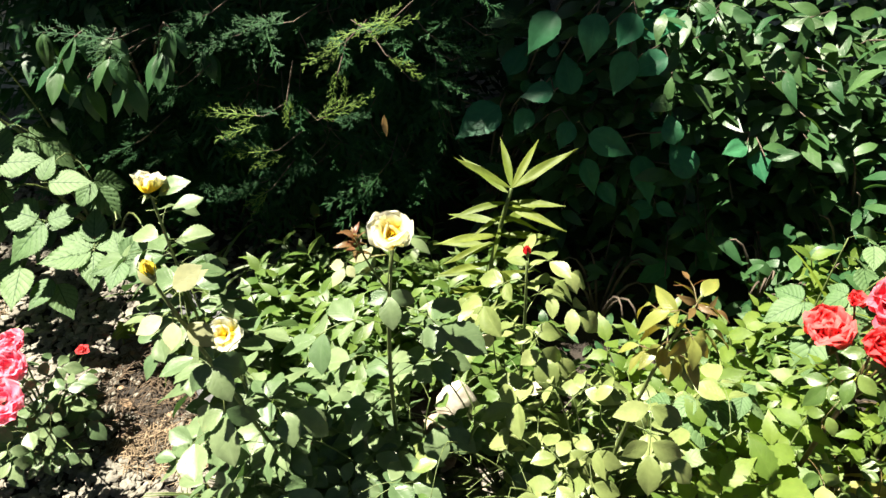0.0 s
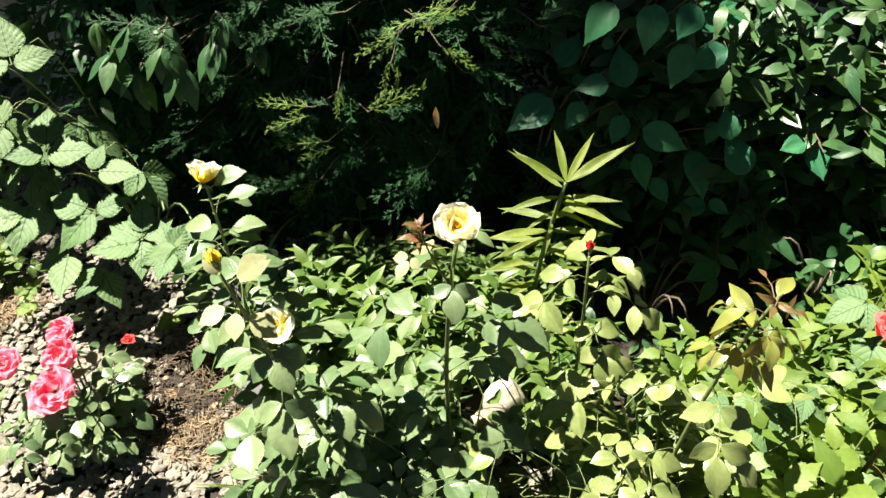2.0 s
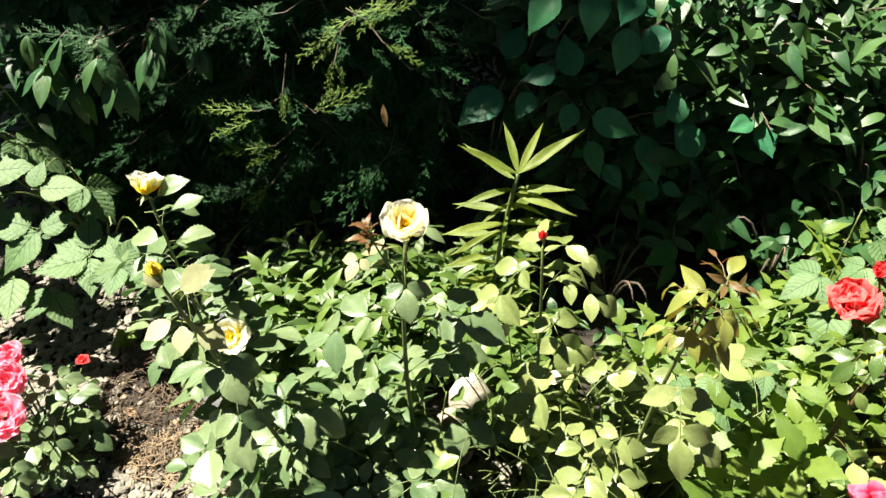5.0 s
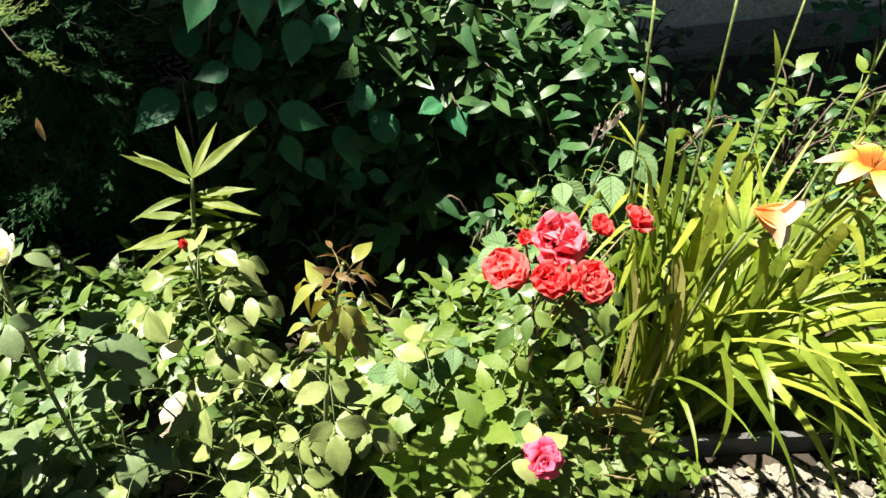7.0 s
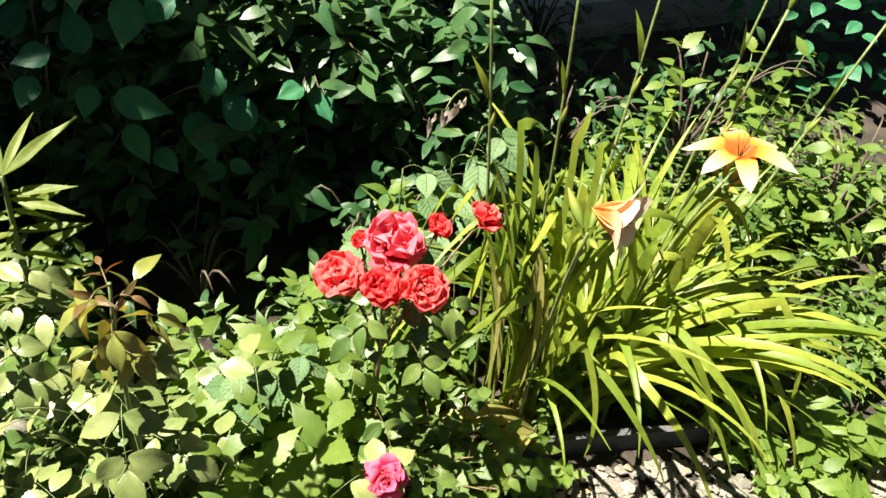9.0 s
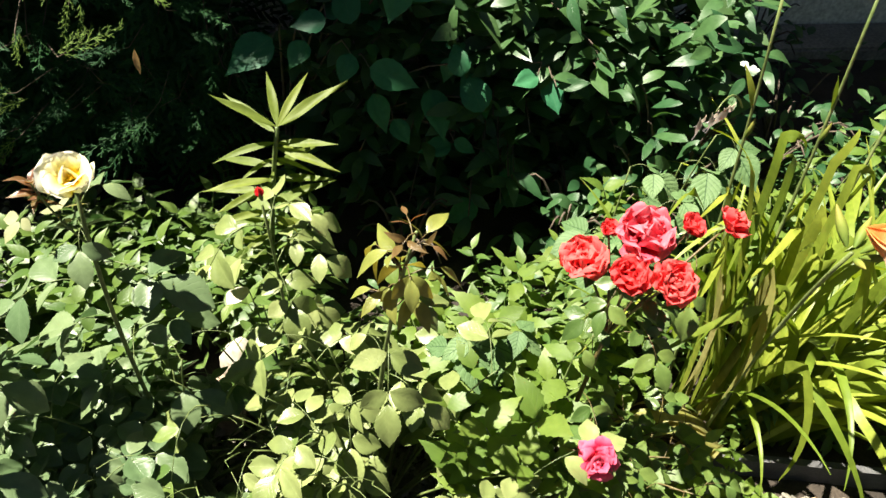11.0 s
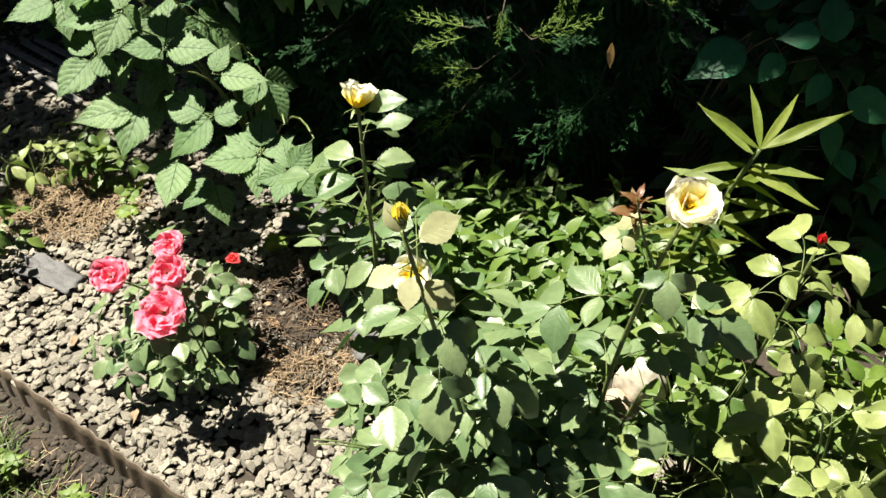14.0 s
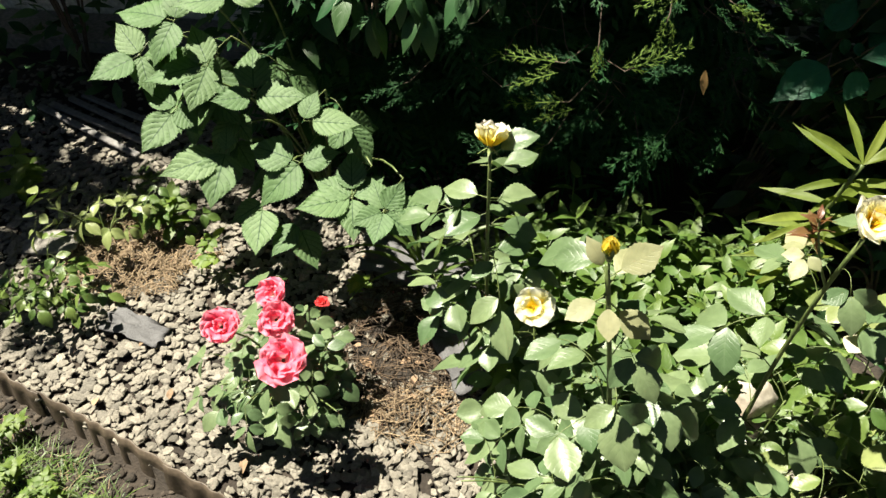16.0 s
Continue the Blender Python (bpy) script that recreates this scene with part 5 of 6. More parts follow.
def conifer():
    r = random.Random(42)
    base = (-0.45, 2.15, 0.0)
    p = thing("conifer", base, "dark conifer with long feathery sprays, a few tinted as if in sun", "conifer")
    trunk = Heap()
    trunk.tube([(-0.45, 2.15, -0.02), (-0.44, 2.16, 0.9), (-0.46, 2.15, 2.2)], 0.06, 0.02, 9)
    trunk.tube([(-0.3, 2.1, -0.02), (-0.2, 2.0, 0.9), (-0.15, 2.05, 2.0)], 0.045, 0.015, 8)
    part("trunk", trunk.mesh("conifer_trunk", M["bark"]), p)
    dark = [spray_shape(i, 0.2).mesh("conifer_spray", M["thuja"]) for i in range(4)]
    sun_sprays = [spray_shape(i + 9, 0.16, 0.9).mesh("conifer_spray", M["thuja_sunlit"]) for i in range(3)]
    twigs = Heap()
    for k in range(150):
        x = r.uniform(-1.0, 0.1)
        z = r.uniform(0.3, 1.0)
        y = (1.56 if x > -0.7 else 1.75) + 0.25 * r.random() + 0.1 * noise.noise((x * 3, z * 3, 7)) + (0.1 if z < 0.45 else 0)
        a = -1.57 + r.uniform(-1.6, 1.6)
        out = Vector((math.cos(a), math.sin(a), r.uniform(-0.5, 0.15)))
        at = Vector((x, y, z))
        twigs.tube([at - out * 0.06 + Vector((0, 0.05, 0.02)), at - out * 0.03, at + out * 0.02], 0.0016, 0.001, 4)
        part("spray", r.choice(dark), p, axes(at, out, (r.uniform(-0.5, 0.5), -0.3, 0.9), r.uniform(0.6, 1.15)))
    # the outermost sprays, which reach into the sun; sunny ones carry that light in their colour
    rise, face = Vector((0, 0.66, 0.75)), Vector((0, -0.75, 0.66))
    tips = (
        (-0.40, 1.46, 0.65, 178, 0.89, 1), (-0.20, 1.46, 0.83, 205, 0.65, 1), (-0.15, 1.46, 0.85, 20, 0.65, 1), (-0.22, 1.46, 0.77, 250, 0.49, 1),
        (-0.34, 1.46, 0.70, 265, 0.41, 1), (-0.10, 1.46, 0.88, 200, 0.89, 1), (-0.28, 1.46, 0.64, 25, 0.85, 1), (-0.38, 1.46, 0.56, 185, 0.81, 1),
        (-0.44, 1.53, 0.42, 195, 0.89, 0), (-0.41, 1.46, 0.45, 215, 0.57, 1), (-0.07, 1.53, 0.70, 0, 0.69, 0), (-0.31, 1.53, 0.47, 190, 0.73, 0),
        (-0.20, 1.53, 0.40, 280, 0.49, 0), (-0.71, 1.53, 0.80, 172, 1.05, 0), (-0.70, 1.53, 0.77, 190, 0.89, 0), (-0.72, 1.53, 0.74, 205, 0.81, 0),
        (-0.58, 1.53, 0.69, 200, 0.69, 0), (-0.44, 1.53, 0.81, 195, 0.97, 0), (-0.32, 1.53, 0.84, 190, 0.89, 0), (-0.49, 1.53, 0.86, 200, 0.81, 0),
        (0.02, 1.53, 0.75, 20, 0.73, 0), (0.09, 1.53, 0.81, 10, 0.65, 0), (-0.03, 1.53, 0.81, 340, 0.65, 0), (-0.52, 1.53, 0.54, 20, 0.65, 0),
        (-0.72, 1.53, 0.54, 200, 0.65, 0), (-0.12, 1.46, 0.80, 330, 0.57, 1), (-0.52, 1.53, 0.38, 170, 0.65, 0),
    )
    for x, y, z, turn, size, sunny in tips:
        a = math.radians(turn)
        for k in range(3):
            b = a + (0.0, 0.3, -0.35)[k] + r.uniform(-0.08, 0.08)
            d = Vector((math.cos(b), 0, 0)) + rise * math.sin(b) + face * r.uniform(-0.1, 0.25)
            at = Vector((x, y, z)) + Vector((r.uniform(-0.02, 0.02), r.uniform(-0.02, 0.02), r.uniform(-0.02, 0.02))) * k
            if k == 0:
                twigs.tube([at + Vector((-d.x * 0.05, 0.09, -d.z * 0.05)), at, at + d * 0.02], 0.0018, 0.001, 4)
            sun_tinted = sunny and k < 2
            part("spray", r.choice(sun_sprays if sun_tinted else dark), p, axes(at, d, face + Vector((r.uniform(-0.4, 0.4), 0, 0.4)), size * (1.0, 0.7, 0.62)[k] * (1.0 if sun_tinted else 0.85)), "conifer spray tinted as if in sun" if sun_tinted else "")
    tagged(part("branchwork", twigs.mesh("conifer_branchwork", M["bark"]), p), "", "", "", "stuff")
    coarse = []
    for s in range(3):
        h = Heap()
        for i in range(10):
            f = i / 10
            for t in (-1, 1):
                h.add(*leaf_shape(0.09 * (1 - f) + 0.02, 0.011, nv=2, nu=1, widest=0.4, fold=0, curl=0.1), axes((0, 0.26 * f, -0.05 * f * f), (t * 0.6, 0.8, 0.05), (0, 0, 1)))
        coarse.append((np.concatenate(h.v), h.f, np.concatenate(h.u)))
    # upper crown is out of view, its height chosen to shade the plants below
    mass = Heap()
    for k in range(3000):
        x = r.uniform(-1.05, -0.02)
        y = 1.87 + 0.5 * r.random() ** 1.2
        z = 0.12 + (1.45 + 1.4 * (y - 1.87)) * r.random() ** 0.8
        a = -1.57 + r.uniform(-1.6, 1.6)
        v, f, u = r.choice(coarse)
        mass.add(v, f, u, axes((x, y, z), (math.cos(a), math.sin(a), r.uniform(-0.5, 0.2)), (r.uniform(-0.7, 0.7), -0.3, 0.8), r.uniform(0.8, 1.3)))
    tagged(part("crown", mass.mesh("conifer_crown", M["thuja"]), p), "", "", "", "stuff")


def groundcover():
    r = random.Random(43)
    base = (-0.15, 1.1, 0.0)
    p = thing("groundcover_plant", base, "patch of leafy green shoots with small pointed leaves", "ground cover")
    shoots = []
    for s in range(6):
        h = Heap()
        q = random.Random(s)
        H = 0.16 + 0.03 * s % 0.07
        h.tube([(0, 0, 0), (0.004, 0, H * 0.5), (0, 0.004, H)], 0.0018, 0.0012, 4)
        for k in range(9):
            z = H * (0.25 + 0.75 * k / 8)
            for t in (0, 3.1416):
                a = k * 1.571 + t + q.uniform(-0.2, 0.2)
                rise = 0.1 + 0.9 * max(0, k - 6) / 2
                h.add(*leaf_shape(0.046 * (1 - 0.25 * max(0, k - 6) / 2), 0.0165, nv=6, nu=1, widest=0.38, fold=0.45, curl=0.35, tip=1.15), axes((0, 0, z), (math.cos(a), math.sin(a), rise), (0, 0, 1)))
        shoots.append(h.mesh("groundcover_shoot", M["phlox"]))
    for k in range(270):
        x = r.uniform(-0.46, 0.18)
        y = r.uniform(0.96, 1.36) if k < 190 else r.uniform(1.3, 1.46)
        if (x - 0.03) ** 2 + (y - 1.03) ** 2 < 0.016:
            continue
        if noise.noise((x * 4, y * 4, 0)) < -0.32:
            continue
        s = r.uniform(1.1, 1.6)
        part("shoot", r.choice(shoots), p, pose(x, y, ground_height(x, y) - 0.01, r.uniform(-22, 12), r.uniform(-18, 18), r.uniform(0, 360)) @ Matrix.Diagonal((s, s, s, 1)))
    p3 = thing("groundcover_plant", (1.8, 1.6, 0.0), "patch of leafy green shoots between daylily and wall", "ground cover")
    for k in range(120):
        x = r.uniform(1.15, 2.5)
        y = 1.15 + 0.55 * r.random() ** 1.6
        s = r.uniform(0.7, 1.3)
        part("shoot", r.choice(shoots), p3, pose(x, y, ground_height(x, y) - 0.012, r.uniform(-22, 12), r.uniform(-18, 18), r.uniform(0, 360)) @ Matrix.Diagonal((s, s, s, 1)))
    p4 = thing("groundcover_plant", (0.65, 1.1, 0.0), "patch of leafy green shoots among the roses", "ground cover")
    for k in range(60):
        x = r.uniform(0.42, 0.95)
        y = r.uniform(0.95, 1.25)
        s = r.uniform(0.9, 1.4)
        part("shoot", r.choice(shoots), p4, pose(x, y, ground_height(x, y) - 0.012, r.uniform(-22, 12), r.uniform(-18, 18), r.uniform(0, 360)) @ Matrix.Diagonal((s, s, s, 1)))
    p2 = thing("groundcover_plant", (1.7, 1.1, 0.0), "patch of low leafy shoots round the daylily", "ground cover")
    for k in range(150):
        x = r.uniform(1.0, 2.4)
        y = r.uniform(0.55, 1.5)
        if (x < 1.4 and y < 0.78 and x + y < 1.95) or noise.noise((x * 3, y * 3, 2)) < -0.3:
            continue
        s = r.uniform(0.6, 1.2)
        part("shoot", r.choice(shoots), p2, pose(x, y, ground_height(x, y) - 0.012, r.uniform(-22, 12), r.uniform(-18, 18), r.uniform(0, 360)) @ Matrix.Diagonal((s, s, s, 1)))


def weed(base, seed, height, count, label, leaf=1.0):
    r = random.Random(seed)
    p = thing("weed_plant", base, label, "weed", "serrate weeds")
    h = Heap()
    for k in range(count):
        a = r.uniform(0, 6.283)
        tip = Vector(base) + Vector((math.cos(a) * 0.09 * leaf, math.sin(a) * 0.09 * leaf, height * r.uniform(0.6, 1.0)))
        q = bend(base, (Vector(base) + tip) / 2 + Vector((0, 0, 0.03)), tip, 6)
        h.tube(q, 0.0028, 0.0015, 5)
        for i in range(7):
            at, d = along(q, 0.25 + 0.125 * i)
            for t in (0, 3.1416):
                b = a + i * 1.571 + t
                rise = 0.1 + (0.7 if i == 6 else 0.0)
                part("leaf", r.choice(LEAF["weed"]), p, axes(at, (math.cos(b), math.sin(b), rise), (0, -0.2, 1), leaf * r.uniform(0.6, 1.15)))
    part("stalk", h.mesh("weed_stalk", M["stem"]), p)


def blade_shape(L, W, rise, droop, seed):
    """A strap leaf that rises from the crown and arches over; +y is outwards."""
    r = random.Random(seed)
    n = 16
    ang = rise
    y = z = 0.0
    verts, faces, uvs = [], [], []
    for i in range(n + 1):
        f = i / n
        w = W / 2 * min(1, 0.45 + 2.2 * f) * (1 - max(0, f - 0.45) / 0.55) ** 0.7
        w = max(w, 0.0005)
        tw = 0.5 * math.sin(seed) * f
        for j in (-1, 0, 1):
            k = 0.35 * w * abs(j)
            verts.append((j * w * math.cos(tw) + 0.05 * L * math.sin(seed * 1.7) * f * f, y - k * math.sin(ang), z + k * math.cos(ang) + j * w * math.sin(tw)))
            uvs.append((0.5 + 0.5 * j, f))
        st = L / n
        y += math.cos(ang) * st
        z += math.sin(ang) * st
        ang -= droop / n * (0.4 + 1.6 * f)
    for i in range(n):
        for j in range(2):
            a = i * 3 + j
            faces.append((a, a + 1, a + 4, a + 3))
    return verts, faces, uvs


def daylily_flower(plant, at, axis, size, seed, spread=0.55, reflex=0.75, mat="daylily"):
    at, axis = Vector(at), Vector(axis).normalized()
    r = random.Random(seed)
    flower = new("daylily_flower")
    flower.parent = plant
    flower.location = at - Vector(plant["base"])
    tagged(flower, "orange-peach trumpet flower")
    origin = Matrix.Translation(at)
    u = axis.orthogonal().normalized()
    w = axis.cross(u)
    v, f, uv = leaf_shape(1.0, 0.56, nv=10, nu=2, widest=0.6, tip=0.5, base=0.9, fold=0.35, curl=0.0, wave=0.02)
    v = [(x, yy, z - reflex * max(0, yy - 0.4) ** 1.7 + 0.05 * yy) for x, yy, z in v]
    me = mesh_data("daylily_petal", v, f, M[mat], uv)
    for i in range(6):
        a = 6.2832 * i / 6 + 0.4
        rad = u * math.cos(a) + w * math.sin(a)
        th = spread + 0.12 * (i % 2)
        part("petal", me, flower, axes(at, axis * math.cos(th) + rad * math.sin(th), axis * math.sin(th) - rad * math.cos(th), size * r.uniform(0.9, 1.08)), "", origin)
    h = Heap()
    for i in range(5):
        a = 1.25 * i
        d = axis + (u * math.cos(a) + w * math.sin(a)) * 0.25
        h.tube([at, at + d * size * 0.4, at + d * size * 0.7 + Vector((0, 0, 0.008))], 0.0011, 0.0009, 4)
    part("stamens", h.mesh("daylily_stamens", M["daylily_bud"]), flower, None, "", origin)


def pod(plant, at, axis, L, mat, name="flower_bud"):
    h = Heap()
    at, axis = Vector(at), Vector(axis).normalized()
    prof = (0.25, 0.75, 1.0, 0.9, 0.55, 0.12)
    pts = [at + axis * L * i / 5 for i in range(6)]
    u = axis.orthogonal().normalized()
    w = axis.cross(u)
    verts, faces = [], []
    for p_, k in zip(pts, prof):
        for j in range(7):
            a = 6.2832 * j / 7
            verts.append(p_ + (u * math.cos(a) + w * math.sin(a)) * L * 0.13 * k)
    for i in range(5):
        for j in range(7):
            a, b = i * 7 + j, i * 7 + (j + 1) % 7
            faces.append((a, b, b + 7, a + 7))
    uv = [(0.5, i / 5) for i in range(6) for _ in range(7)]
    part(name, mesh_data(name, verts, faces, mat, uv), plant)


def ribbon(pts, W, face=(0.25, -1, 0.1)):
    """A strap leaf along a given curve, widest in the middle."""
    verts, faces, uvs = [], [], []
    n = len(pts) - 1
    for i, p in enumerate(pts):
        f = i / n
        d = (pts[min(i + 1, n)] - pts[max(i - 1, 0)]).normalized()
        side = d.cross(Vector(face)).normalized()
        w = W / 2 * min(1, 0.5 + 2 * f) * (1 - max(0, f - 0.6) / 0.4) ** 0.8 + 0.0004
        for j in (-1, 0, 1):
            q = p + side * w * j + Vector((0, 0.2 * w * abs(j), 0))
            verts.append(q)
            uvs.append((0.5 + 0.5 * j, f))
    for i in range(n):
        for j in range(2):
            a = i * 3 + j
            faces.append((a, a + 1, a + 4, a + 3))
    return verts, faces, uvs


def daylily():
    r = random.Random(44)
    base = (1.1, 0.86, 0.0)
    p = thing("daylily_clump", base, "daylily clump of arching strap leaves with orange-peach flowers", "daylily")
    shapes = []
    for s in range(12):
        L = r.uniform(0.55, 0.86)
        v, f, u = blade_shape(L, r.uniform(0.02, 0.031), r.uniform(0.85, 1.25), r.uniform(1.2, 2.3), s)
        shapes.append(mesh_data("strap_leaf", v, f, M["blade"], u))
    tall = []
    for s in range(6):
        v, f, u = blade_shape(r.uniform(0.5, 0.66), r.uniform(0.017, 0.025), r.uniform(1.25, 1.5), r.uniform(0.7, 2.4), s + 30)
        tall.append(mesh_data("strap_leaf", v, f, M["blade"], u))
    dry = []
    for s in range(4):
        v, f, u = blade_shape(r.uniform(0.22, 0.34), 0.024, r.uniform(0.6, 1.1), r.uniform(1.4, 2.6), s + 60)
        dry.append(mesh_data("strap_leaf_yellowed", v, f, M["blade_dry"], u))
    for i in range(96):
        a = r.uniform(-100, 20) if i % 6 else r.uniform(-115, 80)
        c = Vector((base[0] + r.uniform(0.0, 0.2), base[1] + r.uniform(-0.04, 0.1), 0))
        part("leaf", r.choice(shapes), p, pose(c.x, c.y, 0, 0, 0, a - 40) @ Matrix.Diagonal([r.uniform(0.8, 1.15)] * 3 + [1]))
    for i in range(44):
        c = Vector((base[0] + r.uniform(-0.14, 0.4), base[1] + r.uniform(0.02, 0.32), 0))
        part("leaf", r.choice(tall), p, pose(c.x, c.y, 0, 0, 0, r.uniform(-180, 180)) @ Matrix.Diagonal([r.uniform(0.8, 1.1)] * 3 + [1]))
    for top, end, mat in (((0.985, 0.85, 0.56), (0.97, 0.8, 0.24), "blade_dry"), ((0.94, 0.92, 0.5), (0.93, 0.86, 0.2), "blade_dry"), ((1.05, 0.74, 0.42), (1.06, 0.66, 0.17), "blade"),
                          ((1.3, 0.72, 0.33), (1.36, 0.62, 0.05), "blade"), ((0.9, 0.9, 0.6), (0.84, 0.86, 0.42), "blade"), ((1.5, 0.74, 0.4), (1.56, 0.64, 0.12), "blade")):
        up = bend((1.06, 0.87, 0.0), (Vector((1.06, 0.87, 0)) + Vector(top)) / 2 + Vector((0, 0.02, 0.06)), top, 8)
        down = bend(top, (Vector(top) + Vector(end)) / 2 + Vector((0, -0.03, 0.03)), end, 8)
        v, f, u = ribbon(up + down[1:], 0.022, (-1, -0.1, 0.1))
        part("folded_leaf", mesh_data("folded_strap_leaf", v, f, M[mat], u), p, None, "folded strap leaf hanging down")
    for root, top, end, wide, mat in (
        ((1.06, 0.9, 0.0), (1.034, 0.9, 0.63), (0.965, 0.88, 0.5), 0.021, "blade"),
        ((1.02, 0.92, 0.0), (0.9, 0.9, 0.745), (0.8, 0.9, 0.835), 0.013, "blade"),
        ((0.98, 0.92, 0.0), (0.872, 0.9, 0.71), (0.825, 0.885, 0.66), 0.017, "blade"),
        ((0.98, 0.95, 0.0), (0.95, 0.93, 0.79), (0.99, 0.92, 0.765), 0.02, "blade"),
        ((1.05, 0.94, 0.0), (1.053, 0.92, 0.74), (1.062, 0.92, 0.81), 0.018, "blade"),
        ((1.0, 0.94, 0.0), (0.99, 0.93, 0.72), (0.955, 0.92, 0.76), 0.017, "blade"),
        ((1.1, 0.94, 0.0), (1.13, 0.95, 0.7), (1.17, 0.94, 0.66), 0.018, "blade"),
        ((1.0, 0.88, 0.0), (1.01, 0.87, 0.52), (1.05, 0.85, 0.22), 0.022, "blade_dry"),
        ((0.98, 0.9, 0.0), (0.915, 0.89, 0.53), (0.95, 0.86, 0.25), 0.015, "blade_dry"),
    ):
        root, top, end = Vector(root), Vector(top), Vector(end)
        up = bend(root, (root + top) / 2 + Vector((0.02, 0.0, 0.05)), top, 9)
        down = bend(top, (top + end) / 2 + Vector((0, -0.01, 0.02)), end, 7)
        v, f, u = ribbon(up + down[1:], wide, (-1, -0.15, 0.15))
        part("leaf", mesh_data("strap_leaf", v, f, M[mat], u), p)
    for i in range(22):
        foot = Vector((base[0] + r.uniform(-0.1, 0.25), base[1] + r.uniform(-0.02, 0.16), 0))
        lean = r.uniform(-0.22, 0.16)
        crest = foot + Vector((lean, r.uniform(-0.08, 0.06), r.uniform(0.46, 0.62)))
        fall = crest + Vector((lean * r.uniform(0.5, 1.1) + r.uniform(-0.06, 0.06), r.uniform(-0.1, 0.0), -r.uniform(0.02, 0.2)))
        rising = bend(foot, (foot + crest) / 2 + Vector((-lean * 0.25, 0.01, 0.05)), crest, 8)
        v, f, u = ribbon(rising + bend(crest, (crest + fall) / 2 + Vector((0, 0, 0.03)), fall, 5)[1:], r.uniform(0.016, 0.024), (-1, r.uniform(-0.8, 0.3), 0.3))
        part("leaf", mesh_data("strap_leaf", v, f, M["blade"], u), p)
    for i in range(6):
        foot = Vector((base[0] + r.uniform(0.0, 0.22), base[1] + r.uniform(-0.06, 0.04), 0))
        crest = Vector((1.1 + 0.07 * i + r.uniform(-0.04, 0.04), r.uniform(0.68, 0.76), r.uniform(0.26, 0.4)))
        fall = crest + Vector((r.uniform(-0.03, 0.12), -r.uniform(0.12, 0.22), -r.uniform(0.16, 0.27)))
        rising = bend(foot, (foot + crest) / 2 + Vector((0, 0.03, 0.1)), crest, 8)
        v, f, u = ribbon(rising + bend(crest, (crest + fall) / 2 + Vector((0, -0.02, 0.03)), fall, 7)[1:], r.uniform(0.016, 0.024), (r.uniform(-0.5, 0.2), -0.5, 1))
        part("leaf", mesh_data("strap_leaf", v, f, M["blade"], u), p)
    for i in range(13):
        part("yellowed_leaf", r.choice(dry), p, pose(base[0] - 0.03, base[1] - 0.02, 0, 0, 0, r.uniform(50, 150)) @ Matrix.Diagonal([r.uniform(0.7, 1.1)] * 3 + [1]), "yellowed strap leaf")
    bracts = leaf_set("daylily_bract", M["blade"], 3, 45, 0.085, 0.014, nv=8, nu=1, widest=0.3, fold=0.8, curl=0.2)
    scapes = (
        ((0.96, 0.95, 0), (0.91, 1.02, 1.0)), ((1.02, 0.9, 0), (1.04, 0.99, 1.02)), ((1.06, 0.88, 0), (1.3, 1.12, 0.98)),
        ((1.16, 0.86, 0), (1.47, 0.99, 0.9)), ((1.2, 0.9, 0), (1.56, 1.12, 0.95)), ((1.24, 0.85, 0), (1.75, 1.0, 0.86)),
    )
    for a, b in scapes:
        h = Heap()
        q = bend(a, (Vector(a) + Vector(b)) / 2 + Vector((0.01, 0, 0.02)), b, 10)
        h.tube(q, 0.0038, 0.0026)
        scape = part("flower_stalk", h.mesh("daylily_scape", M["scape"]), p)
        at, d = along(q, 0.72)
        pod(p, at, d + Vector((0.2, -0.1, 0.1)), 0.042, M["daylily_bud"])
        pod(p, Vector(b), d, 0.055, M["daylily_bud"])
        for f_, turn in ((0.55, 0.3), (0.78, -0.3)):
            at, d = along(q, f_)
            part("bract", r.choice(bracts), p, axes(at, d + Vector((turn, -0.1, 0.1)), (0.2, -1, 0.3), r.uniform(0.8, 1.2)))
    for at, base_ in (((0.955, 0.705, 0.79), (1.03, 0.86, 0)), ((1.38, 0.895, 0.64), (1.2, 0.88, 0))):
        h = Heap()
        q = bend(base_, (Vector(base_) + Vector(at)) / 2 + Vector((0.01, 0.02, 0.03)), Vector(at) - Vector((0, 0, 0.03)), 8)
        h.tube(q, 0.0045, 0.003)
        part("flower_stalk", h.mesh("daylily_scape", M["scape"]), p)
        for k in range(5):
            a = k * 0.9 - 1.9
            pod(p, Vector(at) + Vector((0.012 * math.cos(a), 0.012 * math.sin(a), -0.03)), (math.cos(a), math.sin(a), 0.5 + 0.25 * (k % 3)), r.uniform(0.04, 0.062), M["daylily_bud"])
    daylily_flower(p, (0.945, 0.7, 0.815), (0.7, -0.8, 0.03), 0.082, 1, 0.36, 1.0, "daylily_pale")
    daylily_flower(p, (1.39, 0.89, 0.665), (-0.1, 0.1, 1.0), 0.076, 2, 0.85, 2.1)
    # the spent flower that hangs on the first stalk
    h = Heap()
    h.tube(bend((0.905, 1.0, 0.8), (0.86, 0.97, 0.845), (0.82, 0.935, 0.84), 6), 0.002, 0.0012, 5)
    part("flower_stalk", h.mesh("spent_stalk", M["stem"]), p)
    v, f, uv = leaf_shape(0.05, 0.012, nv=6, nu=1, fold=0.8, curl=0.3, wave=0.05)
    me = mesh_data("withered_petal", v, f, M["spent"], uv)
